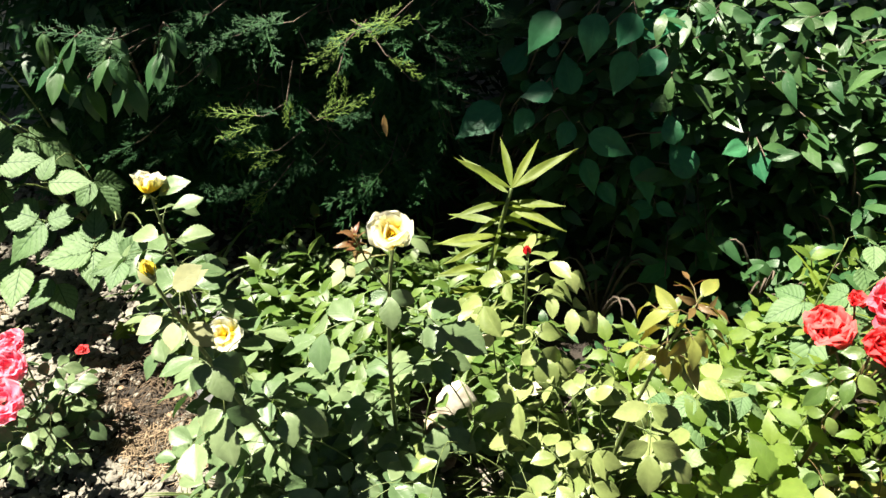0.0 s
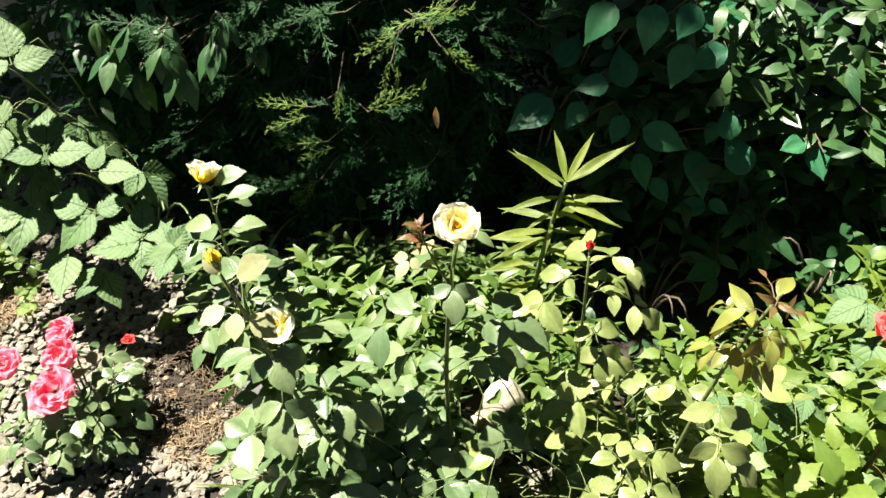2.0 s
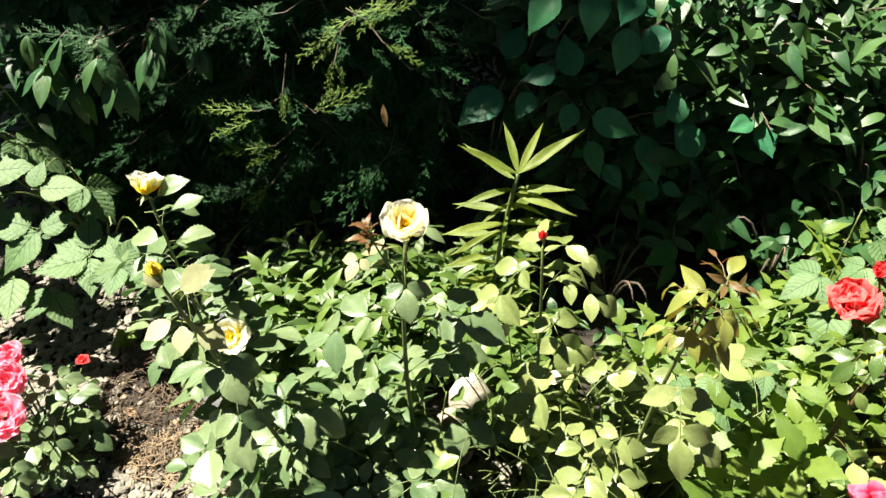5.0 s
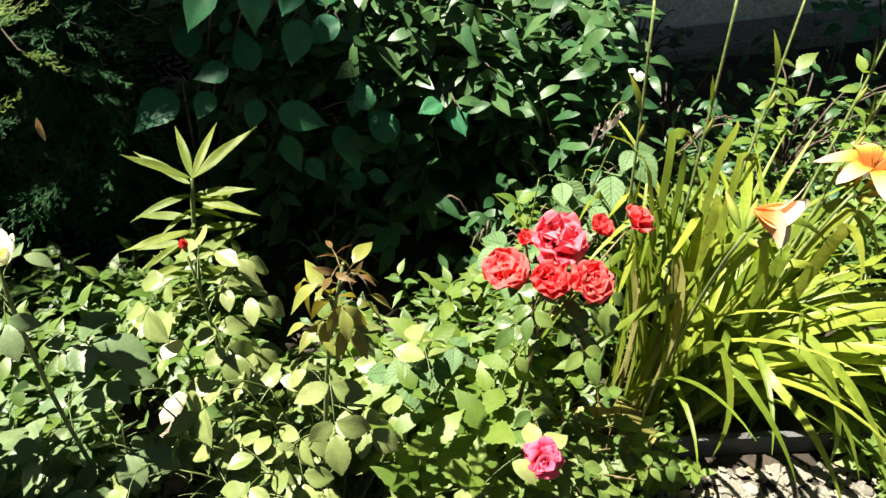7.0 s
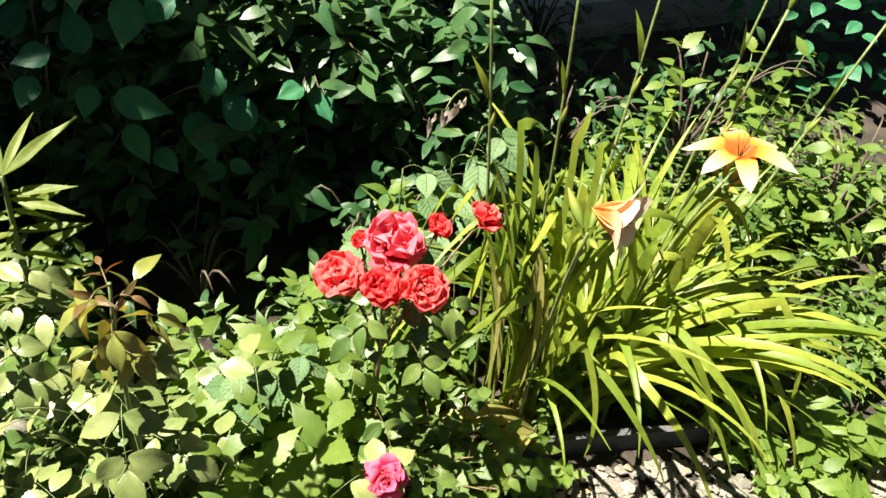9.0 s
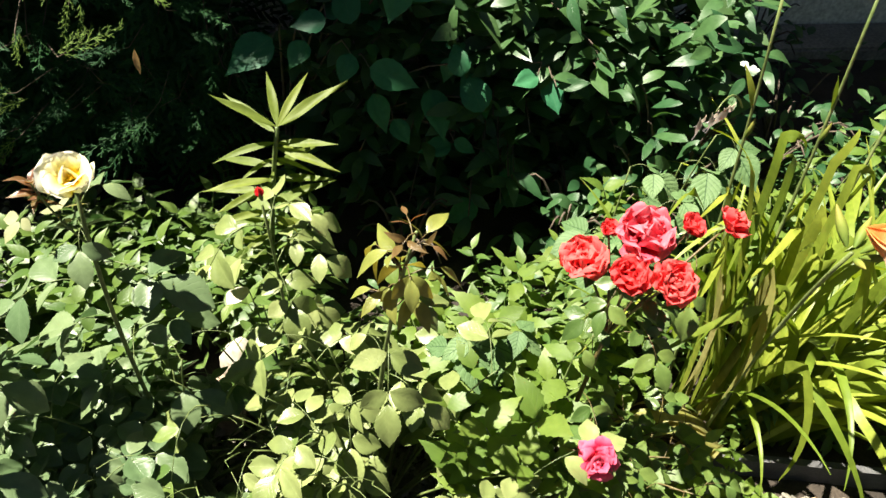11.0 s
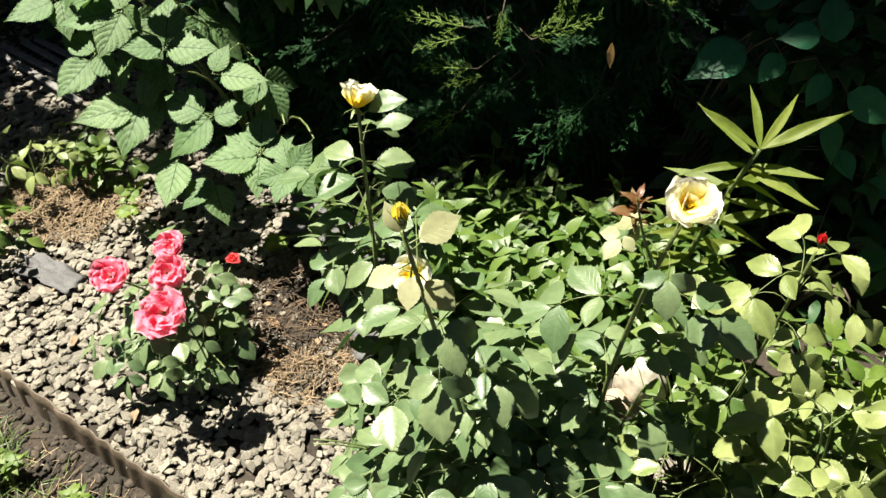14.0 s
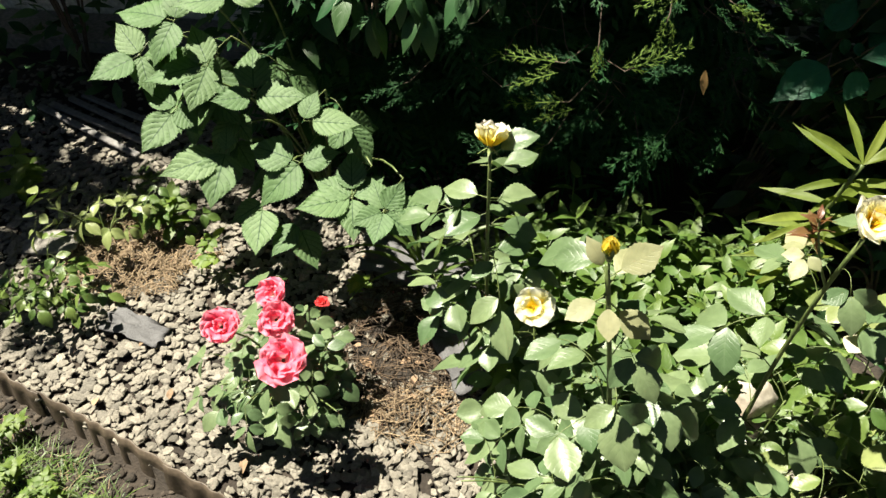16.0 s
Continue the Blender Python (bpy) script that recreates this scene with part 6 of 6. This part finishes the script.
    for k in range(7):
        part("withered_petal", me, p, axes((0.86 - 0.012 * k, 0.955 - 0.006 * k, 0.842), (r.uniform(-0.5, 0.5), r.uniform(-0.4, 0.2), -0.8), (0.3, -1, 0.2), r.uniform(0.6, 1.1)), "withered whitish petal")


def strap_tuft(base, seed, count, length, mat, label):
    """A loose tuft of narrow arching leaves."""
    r = random.Random(seed)
    p = thing("strap_leaf_tuft", base, label, "grass tuft")
    shapes = []
    for k in range(5):
        v, f, u = blade_shape(length * r.uniform(0.8, 1.1), 0.012, r.uniform(1.0, 1.35), r.uniform(1.5, 2.8), seed + k)
        shapes.append(mesh_data("narrow_leaf", v, f, M[mat], u))
    for k in range(count):
        part("leaf", r.choice(shapes), p, pose(base[0] + r.uniform(-0.03, 0.03), base[1] + r.uniform(-0.03, 0.03), 0, 0, 0, r.uniform(0, 360)) @ Matrix.Diagonal([r.uniform(0.75, 1.1)] * 3 + [1]))


def raspberry_sucker(base, seed, tips, label):
    r = random.Random(seed)
    p = thing("raspberry_sucker", base, label, "raspberry", "raspberry suckers")
    h = Heap()
    for tip in tips:
        q = bend(base, (Vector(base) + Vector(tip)) / 2 + Vector((0, 0, 0.06)), tip, 7)
        h.tube(q, 0.003, 0.0016, 5)
        for i in range(4):
            at, d = along(q, 0.45 + 0.55 * i / 3)
            a = -1.57 + r.uniform(-1.6, 1.6)
            spread_leaf(p, h, at, (math.cos(a), math.sin(a), r.uniform(0.0, 0.4)), 0.75 * r.uniform(0.75, 1.1), "rasp", r, 3, "leaf", 0.4, 1.0)
    part("cane", h.mesh("raspberry_cane", M["stem"]), p)


def drooping_shrub():
    """Long pointed leaves that hang in tufts before the conifer."""
    r = random.Random(48)
    base = (-0.86, 1.95, 0.0)
    p = thing("background_shrub", base, "shaded shrub with long drooping glossy leaves", "shrub", "shrubs at the back")
    h = Heap()
    tufts = ((-0.79, 1.50, 0.71), (-0.79, 1.52, 0.81), (-0.58, 1.52, 0.83), (-0.60, 1.50, 0.79), (-0.69, 1.50, 0.73), (-0.90, 1.60, 0.78), (-0.72, 1.55, 0.80), (-1.01, 1.70, 0.76), (-0.55, 1.62, 0.73), (-0.84, 1.52, 0.75), (-0.72, 1.50, 0.77))
    for x, y, z in tufts:
        at = Vector((x, y, z))
        h.tube(bend(base, (Vector(base) + at) / 2 + Vector((0, 0.02, 0.2)), at, 8), 0.005, 0.002, 5)
        for i in range(5):
            a = -1.57 + r.uniform(-1.5, 1.5)
            out = Vector((math.cos(a) * 0.6, math.sin(a) * 0.6, r.uniform(-1.0, -0.2)))
            part("leaf", r.choice(LEAF["hedge"]), p, axes(at, out, (math.cos(a) * 0.7, math.sin(a) * 0.7, 0.6), r.uniform(0.85, 1.3)))
    part("branch", h.mesh("shrub_branch", M["bark"]), p)


def far_shrub(base, seed, reach, height, count, kind, size, label):
    """A shrub in the shade at the back: a few stems and a loose dome of leaves."""
    r = random.Random(seed)
    p = thing("background_shrub", base, label, "shrub", "shrubs at the back")
    h = Heap()
    for k in range(9):
        a = r.uniform(0, 6.283)
        tip = Vector(base) + Vector((math.cos(a) * reach * 0.7, math.sin(a) * reach * 0.7, height * r.uniform(0.6, 1.0)))
        h.tube(bend(base, (Vector(base) + tip) / 2 + Vector((0, 0, 0.1)), tip, 6), 0.005, 0.002, 5)
    part("branch", h.mesh("shrub_branch", M["bark"]), p)
    for k in range(count):
        a, q = r.uniform(0, 6.283), math.sqrt(r.random())
        z = height * r.random() ** 0.8 * (1.15 - 0.5 * q * q)
        at = Vector(base) + Vector((math.cos(a) * reach * q, math.sin(a) * reach * q, z))
        b = r.uniform(0, 6.283)
        leaflet("leaf", kind, p, axes(at, (math.cos(b), math.sin(b), r.uniform(-0.5, 0.3)), (r.uniform(-0.4, 0.4), r.uniform(-0.6, 0.2), 0.8), size * r.uniform(0.7, 1.2)), r, 110)


def small_tree(base, seed, top, reach, low, count, label):
    """An unseen young tree beside the bed, added so that its crown throws a broken shade on the gravel."""
    r = random.Random(seed)
    p = thing("small_tree", base, label, "tree")
    h = Heap()
    head = Vector(base) + Vector((0.05, 0.05, top * 0.8))
    h.tube(bend(base, (Vector(base) + head) / 2 + Vector((0.03, 0, 0)), head, 8), 0.03, 0.012, 8)
    part("trunk", h.mesh("tree_trunk", M["bark"]), p)
    h = Heap()
    mass = Heap()
    shapes = [leaf_shape(0.09, 0.05, nv=4, nu=1, widest=0.42, fold=0.3, curl=0.2 * k) for k in (0.3, 0.9)]
    for k in range(26):
        a = r.uniform(0, 6.283)
        start = Vector(base) + Vector((0.04, 0.03, r.uniform(low * 0.8, top * 0.75)))
        tip = Vector((base[0] + math.cos(a) * reach * r.uniform(0.4, 1), base[1] + math.sin(a) * reach * r.uniform(0.4, 1), r.uniform(low, top)))
        q = bend(start, (start + tip) / 2 + Vector((0, 0, 0.08)), tip, 6)
        h.tube(q, 0.008, 0.003, 5)
        for i in range(count // 26):
            at, d = along(q, r.uniform(0.35, 1))
            at = at + Vector((r.gauss(0, 0.07), r.gauss(0, 0.07), r.gauss(0, 0.06)))
            b = r.uniform(0, 6.283)
            v, f, u = r.choice(shapes)
            mass.add(v, f, u, axes(at, (math.cos(b), math.sin(b), r.uniform(-0.6, 0.3)), (r.uniform(-0.5, 0.5), r.uniform(-0.5, 0.5), 0.8), r.uniform(0.7, 1.2)))
    part("limb", h.mesh("tree_limb", M["bark"]), p)
    tagged(part("crown", mass.mesh("tree_crown", M["hedge_far"]), p), "", "", "", "stuff")


def build_dark_strip():
    """A low strip of black plastic that holds the soil of the daylily."""
    a, b, n = Vector((0.98, 0.79)), Vector((1.62, 0.655)), 40
    verts, faces = [], []
    side = Vector((b.y - a.y, a.x - b.x)).normalized()
    for i in range(n + 1):
        p = a.lerp(b, i / n) + side * 0.006 * noise.noise((i * 0.15, 0, 3))
        for off, z in ((0.0, -0.03), (0.0, 0.05), (0.016, 0.05), (0.02, -0.03)):
            q = p + side * (-off)
            verts.append((q.x, q.y, z + 0.004 * noise.noise((i * 0.2, 1, 0))))
    for i in range(n):
        for j in range(3):
            k = i * 4 + j
            faces.append((k, k + 4, k + 5, k + 1))
    tagged(new("garden_edging", mesh_data("dark_edging", verts, faces, M["fabric"], None, False)), "low dark grey edging strip before the daylily", "edging")


def build_boards():
    """Weathered slats that lie on the gravel at the back."""
    r = random.Random(71)
    for k in range(4):
        bm = bmesh.new()
        bmesh.ops.create_cube(bm, size=1, matrix=Matrix.Diagonal((0.46 - 0.04 * k, 0.022, 0.012, 1)))
        bmesh.ops.bevel(bm, geom=bm.edges[:], offset=0.003, segments=1, affect="EDGES")
        me = bpy.data.meshes.new("wooden_slat")
        bm.to_mesh(me)
        bm.free()
        me.materials.append(M["board"])
        ob = new("wooden_slat", me)
        ob.matrix_world = pose(-1.8 + 0.022 * k, 1.93 + 0.035 * k, 0.026 + 0.002 * k, r.uniform(-4, 4), r.uniform(-1, 1), -25 + r.uniform(-2, 2))
        tagged(ob, "weathered grey wooden slat lying on gravel", "slat", "slats on the gravel")


def build_front_soil():
    """Clods, sparse grass and seedlings on the path side of the edging."""
    r = random.Random(72)
    packs = []
    for i in range(4):
        me = pebble_mesh(i + 60, M["path_soil"], (0.6, 0.9))
        v = np.empty(len(me.vertices) * 3)
        me.vertices.foreach_get("co", v)
        packs.append((v.reshape(-1, 3), [tuple(q.vertices) for q in me.polygons]))
    h = Heap()
    for _ in range(4600):
        x = r.uniform(-2.2, -0.6)
        y = edge_y(x) - 0.012 - 0.5 * r.random() ** 1.3
        s = 0.0025 + 0.013 * r.random() ** 4
        v, f = r.choice(packs)
        h.add(v, f, None, pose(x, y, -0.058 + ground_height(x, y) + s * 0.3, 0, 0, r.uniform(0, 360)) @ Matrix.Diagonal((s, s, s, 1)))
    tagged(new("soil_clods", h.mesh("soil_clods", M["path_soil"])), "crumbly brown soil clods in front of the edging", "soil", "", "stuff")
    w = Heap()
    for _ in range(900):
        x = r.uniform(-1.9, -0.6)
        y = edge_y(x) - 0.05 - 0.45 * r.random()
        if noise.noise((x * 5, y * 5, 9)) < 0.0:
            continue
        b = r.uniform(0, 6.283)
        d = Vector((math.cos(b), math.sin(b), r.uniform(-0.1, 0.3))) * r.uniform(0.01, 0.035)
        q = Vector((x, y, -0.052 + ground_height(x, y)))
        w.tube([q - d, q + Vector((0, 0, 0.004)), q + d], 0.0013, 0.0007, 3)
    tagged(new("straw_litter", w.mesh("straw_litter", M["straw"])), "dry straw scattered on the soil beside the edging", "straw", "", "stuff")
    g = Heap()
    for _ in range(5200):
        x = r.uniform(-2.4, -0.7)
        y = edge_y(x) - 0.06 - 0.6 * r.random()
        if noise.noise((x * 4, y * 4, 4)) < -0.03 and r.random() < 0.85:
            continue
        for _k in range(3):
            a = r.uniform(0, 6.283)
            g.add(*leaf_shape(r.uniform(0.018, 0.065), r.uniform(0.0018, 0.0035), nv=4, nu=1, widest=0.3, fold=0.4, curl=0.5),
                  axes((x, y, -0.06 + ground_height(x, y)), (math.cos(a), math.sin(a), r.uniform(0.5, 2.0)), (-math.cos(a), -math.sin(a), 0.6)))
    tagged(new("grass", g.mesh("grass", M["grass"])), "sparse short grass on the soil beside the edging", "grass", "", "stuff")


build_gravel()
build_edging()
build_boards()
build_dark_strip()
build_front_soil()
build_straw(-0.73, 1.2, 0.13, 0.17, 750, 1, "dark brown straw mulch round a rose, shade put into its colour", "mulch")
build_straw(-1.46, 1.43, 0.15, 0.11, 1300, 2, "tawny straw mulch round a small plant")
build_straw(-0.65, 1.04, 0.11, 0.06, 300, 3, "pale straw scattered on gravel")
build_fabric("weed_fabric", -1.36, 1.2, 0.16, 0.07, -15, 1, M["fabric"], 0.004)
build_fabric("weed_fabric", -0.7, 1.46, 0.3, 0.12, -10, 2, M["fabric"], 0.02)
build_fabric("weed_fabric", -0.55, 1.2, 0.14, 0.2, 30, 3, M["fabric"], 0.015)
rock("stone", (0.036, 1.06, 0.11), (0.05, 0.042, 0.115), 4, "tall whitish limestone lump between the roses")
rock("stone", (-0.01, 1.01, 0.06), (0.05, 0.042, 0.1), 5, "buff rounded stone between the roses", "buff")
rock("stone", (-0.04, 1.0, 0.02), (0.05, 0.04, 0.035), 7, "brownish rounded stone between the roses", "concrete")
yellow_rose_back()
yellow_rose_front()
cream_rose_tall()
budding_rose()
sprouting_rose()
red_rose()
pink_rose_small()
far_rose_small((-1.58, 1.25, 0.0), 51, 0.8, 6, "rose_mid", "small yellow-green rose in gravel beside straw")
far_rose_small((-1.56, 1.5, 0.0), 53, 0.9, 4, "rose_yellow", "small yellow-green rose sapling in gravel")
far_rose_small((-1.4, 1.6, 0.0), 52, 0.7, 3, "rose_mid", "small green rose sapling in gravel")
lily()
raspberry()
broad_shrub()
hedge()
conifer()
groundcover()
weed((0.5, 0.73, 0.0), 61, 0.5, 5, "bright green weed with toothed leaves under the roses")
weed((0.45, 0.95, 0.0), 62, 0.42, 4, "bright green weed with toothed leaves under the roses")
weed((0.82, 1.22, 0.0), 63, 0.26, 3, "leafy weed with toothed leaves before the hedge")
weed((0.95, 1.3, 0.0), 64, 0.42, 3, "leafy weed with toothed leaves before the hedge")
daylily()
weed((-1.0, 0.66, -0.05), 65, 0.07, 3, "seedling with toothed leaves in the soil", 0.45)
weed((-1.5, 0.8, -0.05), 66, 0.09, 4, "seedling with toothed leaves in the soil", 0.45)
weed((-1.28, 0.7, -0.05), 67, 0.08, 4, "seedling with toothed leaves in the soil", 0.45)
weed((1.25, 1.3, 0.0), 68, 0.3, 3, "leafy weed with toothed leaves behind the daylily")
weed((1.45, 0.62, 0.0), 73, 0.12, 3, "seedling with toothed leaves in gravel")
far_shrub((1.65, 1.85, 0.0), 81, 0.34, 0.3, 70, "hedge", 0.8, "low shaded shrub with glossy pointed leaves by the wall")
far_shrub((2.2, 1.8, 0.0), 82, 0.4, 0.34, 80, "hedge", 0.8, "low shaded shrub with glossy pointed leaves by the wall")
far_shrub((1.75, 2.3, 0.0), 83, 0.24, 0.3, 90, "hedge", 0.8, "low shaded shrub with glossy pointed leaves by the wall")
far_shrub((2.75, 2.1, 0.0), 84, 0.45, 0.6, 200, "big", 0.8, "shaded shrub with rounded leaves by the wall")
far_shrub((2.15, 1.15, 0.0), 85, 0.3, 0.35, 220, "weed", 1.0, "low leafy herb beside the daylily")
far_shrub((-1.95, 2.28, 0.0), 86, 0.3, 1.1, 420, "hedge", 1.0, "dark shrub behind the gravel bed")
far_shrub((-1.0, 1.98, 0.0), 87, 0.32, 1.15, 420, "hedge", 1.25, "dark shrub behind the raspberry")
far_shrub((-2.55, 2.15, 0.0), 88, 0.4, 1.2, 480, "hedge", 1.0, "dark shrub behind the gravel bed")
far_shrub((0.42, 1.42, 0.0), 89, 0.18, 0.2, 36, "hedge", 0.7, "low shaded plant with glossy pointed leaves under the hedge")
far_shrub((0.84, 1.42, 0.0), 90, 0.18, 0.3, 70, "hedge", 0.9, "low glossy shoots at the foot of the hedge")
far_shrub((1.05, 1.42, 0.0), 91, 0.2, 0.4, 170, "hedge", 0.9, "low glossy shoots at the foot of the hedge")
weed((0.38, 1.02, 0.0), 74, 0.34, 4, "bright green weed with toothed leaves under the roses")
weed((0.55, 1.05, 0.0), 75, 0.3, 4, "bright green weed with toothed leaves under the roses")
weed((0.6, 0.65, 0.0), 76, 0.36, 5, "bright green weed with toothed leaves under the roses")
rr = random.Random(90)
for i in range(9):
    x = -2.0 + 0.14 * i + rr.uniform(-0.05, 0.05)
    weed((x, edge_y(x) - rr.uniform(0.09, 0.3), -0.055), 200 + i, rr.uniform(0.03, 0.07), 3, "tiny green seedling in the soil beside the edging", rr.uniform(0.3, 0.5))
small_tree((-2.95, 2.0, 0.0), 95, 3.0, 0.52, 1.6, 800, "unseen broad-leaved tree added to shade the gravel bed")
raspberry_sucker((0.84, 1.2, 0.0), 101, ((0.8, 1.12, 0.42), (0.9, 1.12, 0.48), (0.86, 1.22, 0.5)), "raspberry sucker with pleated leaves between hedge and roses")
raspberry_sucker((0.5, 0.98, 0.0), 102, ((0.46, 0.9, 0.42), (0.53, 0.92, 0.4)), "raspberry sucker with pleated leaves among the roses")
strap_tuft((-0.66, 1.42, 0.0), 103, 16, 0.34, "grass", "tuft of narrow arching green leaves beside the raspberry")
strap_tuft((-0.5, 1.4, 0.0), 104, 12, 0.4, "grass", "tuft of narrow arching green leaves beside the raspberry")
weed((1.95, 1.4, 0.0), 106, 0.6, 3, "tall leafy weed standing behind the daylily", 1.2)
weed((-1.375, 1.5, 0.0), 107, 0.12, 2, "small green weed in the gravel", 0.85)
weed((-1.265, 1.4, 0.0), 108, 0.1, 2, "small green weed in the gravel", 0.6)
weed((-1.86, 1.62, 0.0), 109, 0.16, 5, "small green weed in the gravel", 0.9)
weed((-0.86, 1.36, 0.0), 110, 0.1, 3, "small green weed in the gravel", 0.5)
rock("stone", (-1.7, 1.46, 0.008), (0.085, 0.055, 0.016), 6, "flat buff stone lying in the gravel", "concrete")
weed((0.57, 0.74, 0.0), 111, 0.47, 5, "bright green weed with toothed leaves under the roses", 1.25)
weed((0.7, 0.62, 0.0), 112, 0.22, 4, "bright green weed with toothed leaves under the roses", 1.0)
weed((0.82, 0.7, 0.0), 113, 0.26, 4, "bright green weed with toothed leaves under the roses", 1.0)
weed((0.8, 0.92, 0.0), 114, 0.34, 4, "bright green weed with toothed leaves under the roses", 1.0)
weed((1.0, 0.7, 0.0), 115, 0.16, 4, "seedling with toothed leaves in gravel", 0.7)
weed((0.9, 0.62, 0.0), 118, 0.2, 4, "bright green weed with toothed leaves under the roses", 0.9)
dry = new("dry_leaf", leaf_set("dry_leaf", M["rose_young"], 1, 15, 0.045, 0.018, nv=8, fold=0.8, curl=0.5)[0])
dry.matrix_world = axes((-0.13, 1.45, 0.66), (0.15, -0.3, -1), (-0.5, -0.8, 0.2), 1.0)
tagged(dry, "withered reddish leaf caught on the conifer sprays", "leaf")
drooping_shrub()
for i in range(6):
    x = -1.62 + 0.11 * i + rr.uniform(-0.03, 0.03)
    weed((x, edge_y(x) - rr.uniform(0.1, 0.24), -0.055), 230 + i, rr.uniform(0.03, 0.06), 2, "small green seedling in the soil beside the edging", rr.uniform(0.35, 0.5))
far_shrub((1.1, 1.52, 0.0), 123, 0.2, 0.72, 190, "hedge", 0.95, "glossy leafy shoots beside the hedge, partly sunlit")
weed((1.62, 1.5, 0.0), 105, 0.6, 2, "tall leafy weed standing behind the daylily", 1.15)
weed((1.48, 1.3, 0.0), 69, 0.3, 4, "leafy weed with toothed leaves behind the daylily")
weed((1.1, 1.25, 0.0), 121, 0.3, 3, "leafy weed with toothed leaves before the hedge")
raspberry_sucker((1.0, 1.3, 0.0), 122, ((0.96, 1.2, 0.52), (1.04, 1.24, 0.56)), "raspberry sucker with pleated leaves between hedge and daylily")
petal = new("fallen_petal", leaf_set("fallen_petal", M["rose_red"], 1, 17, 0.022, 0.018, nv=8, nu=3, widest=0.6, tip=0.6, fold=0.5)[0])
petal.matrix_world = axes((-0.479, 0.75, 0.014), (1, 0.3, 0), (0, 0, 1))
tagged(petal, "red rose petal fallen on the gravel", "petal")
litter = leaf_set("dry_leaf", M["dead"], 4, 18, 0.04, 0.022, nv=8, fold=0.7, curl=0.5)
rr = random.Random(19)
for i in range(34):
    x, y = (rr.gauss(-0.7, 0.1), rr.gauss(1.2, 0.12)) if i < 16 else (rr.uniform(-1.7, -0.5), rr.uniform(0.85, 1.7))
    if i > 27:
        x, y = rr.uniform(0.95, 1.3), rr.uniform(0.5, 0.72)
    if y < edge_y(x) + 0.04:
        continue
    a = rr.uniform(0, 6.283)
    leaf = new("dry_leaf", rr.choice(litter))
    leaf.matrix_world = axes((x, y, ground_height(x, y) + 0.012), (math.cos(a), math.sin(a), 0.1), (rr.uniform(-0.4, 0.4), rr.uniform(-0.4, 0.4), 1), rr.uniform(0.5, 1.0))
    tagged(leaf, "curled dry brown leaf lying on the gravel", "leaf", "dry leaves on the ground")
for x, y, seed, size in ((1.62, 0.5, 131, 1.1), (1.74, 0.6, 132, 1.2), (1.5, 0.52, 133, 0.8), (1.9, 0.55, 134, 1.2), (1.8, 0.42, 135, 1.0), (1.95, 0.75, 136, 1.0)):
    weed((x, y, -0.01), seed, 0.14, 4, "low leafy seedling with toothed leaves beside the daylily", size)
for x, y, seed, tall, size in ((1.35, 1.25, 141, 0.3, 1.1), (1.7, 1.25, 142, 0.25, 1.1), (1.9, 1.3, 143, 0.22, 1.1)):
    weed((x, y, 0.0), seed, tall, 4, "leafy weed with toothed leaves behind the daylily", size)
for x, y, seed, tall, size in ((0.7, 1.05, 147, 0.36, 1.1), (0.62, 0.92, 148, 0.38, 1.2), (0.84, 1.08, 149, 0.34, 1.0), (0.5, 0.82, 150, 0.42, 1.5), (0.56, 0.62, 151, 0.34, 1.5)):
    weed((x, y, 0.0), seed, tall, 4, "bright green weed with toothed leaves under the roses", size)
far_shrub((1.5, 1.66, 0.0), 151, 0.26, 0.34, 150, "hedge", 0.8, "low dark shrub with pointed leaves before the wall")
far_shrub((1.95, 1.62, 0.0), 152, 0.3, 0.34, 150, "hedge", 0.8, "low dark shrub with pointed leaves before the wall")
finish_foliage()
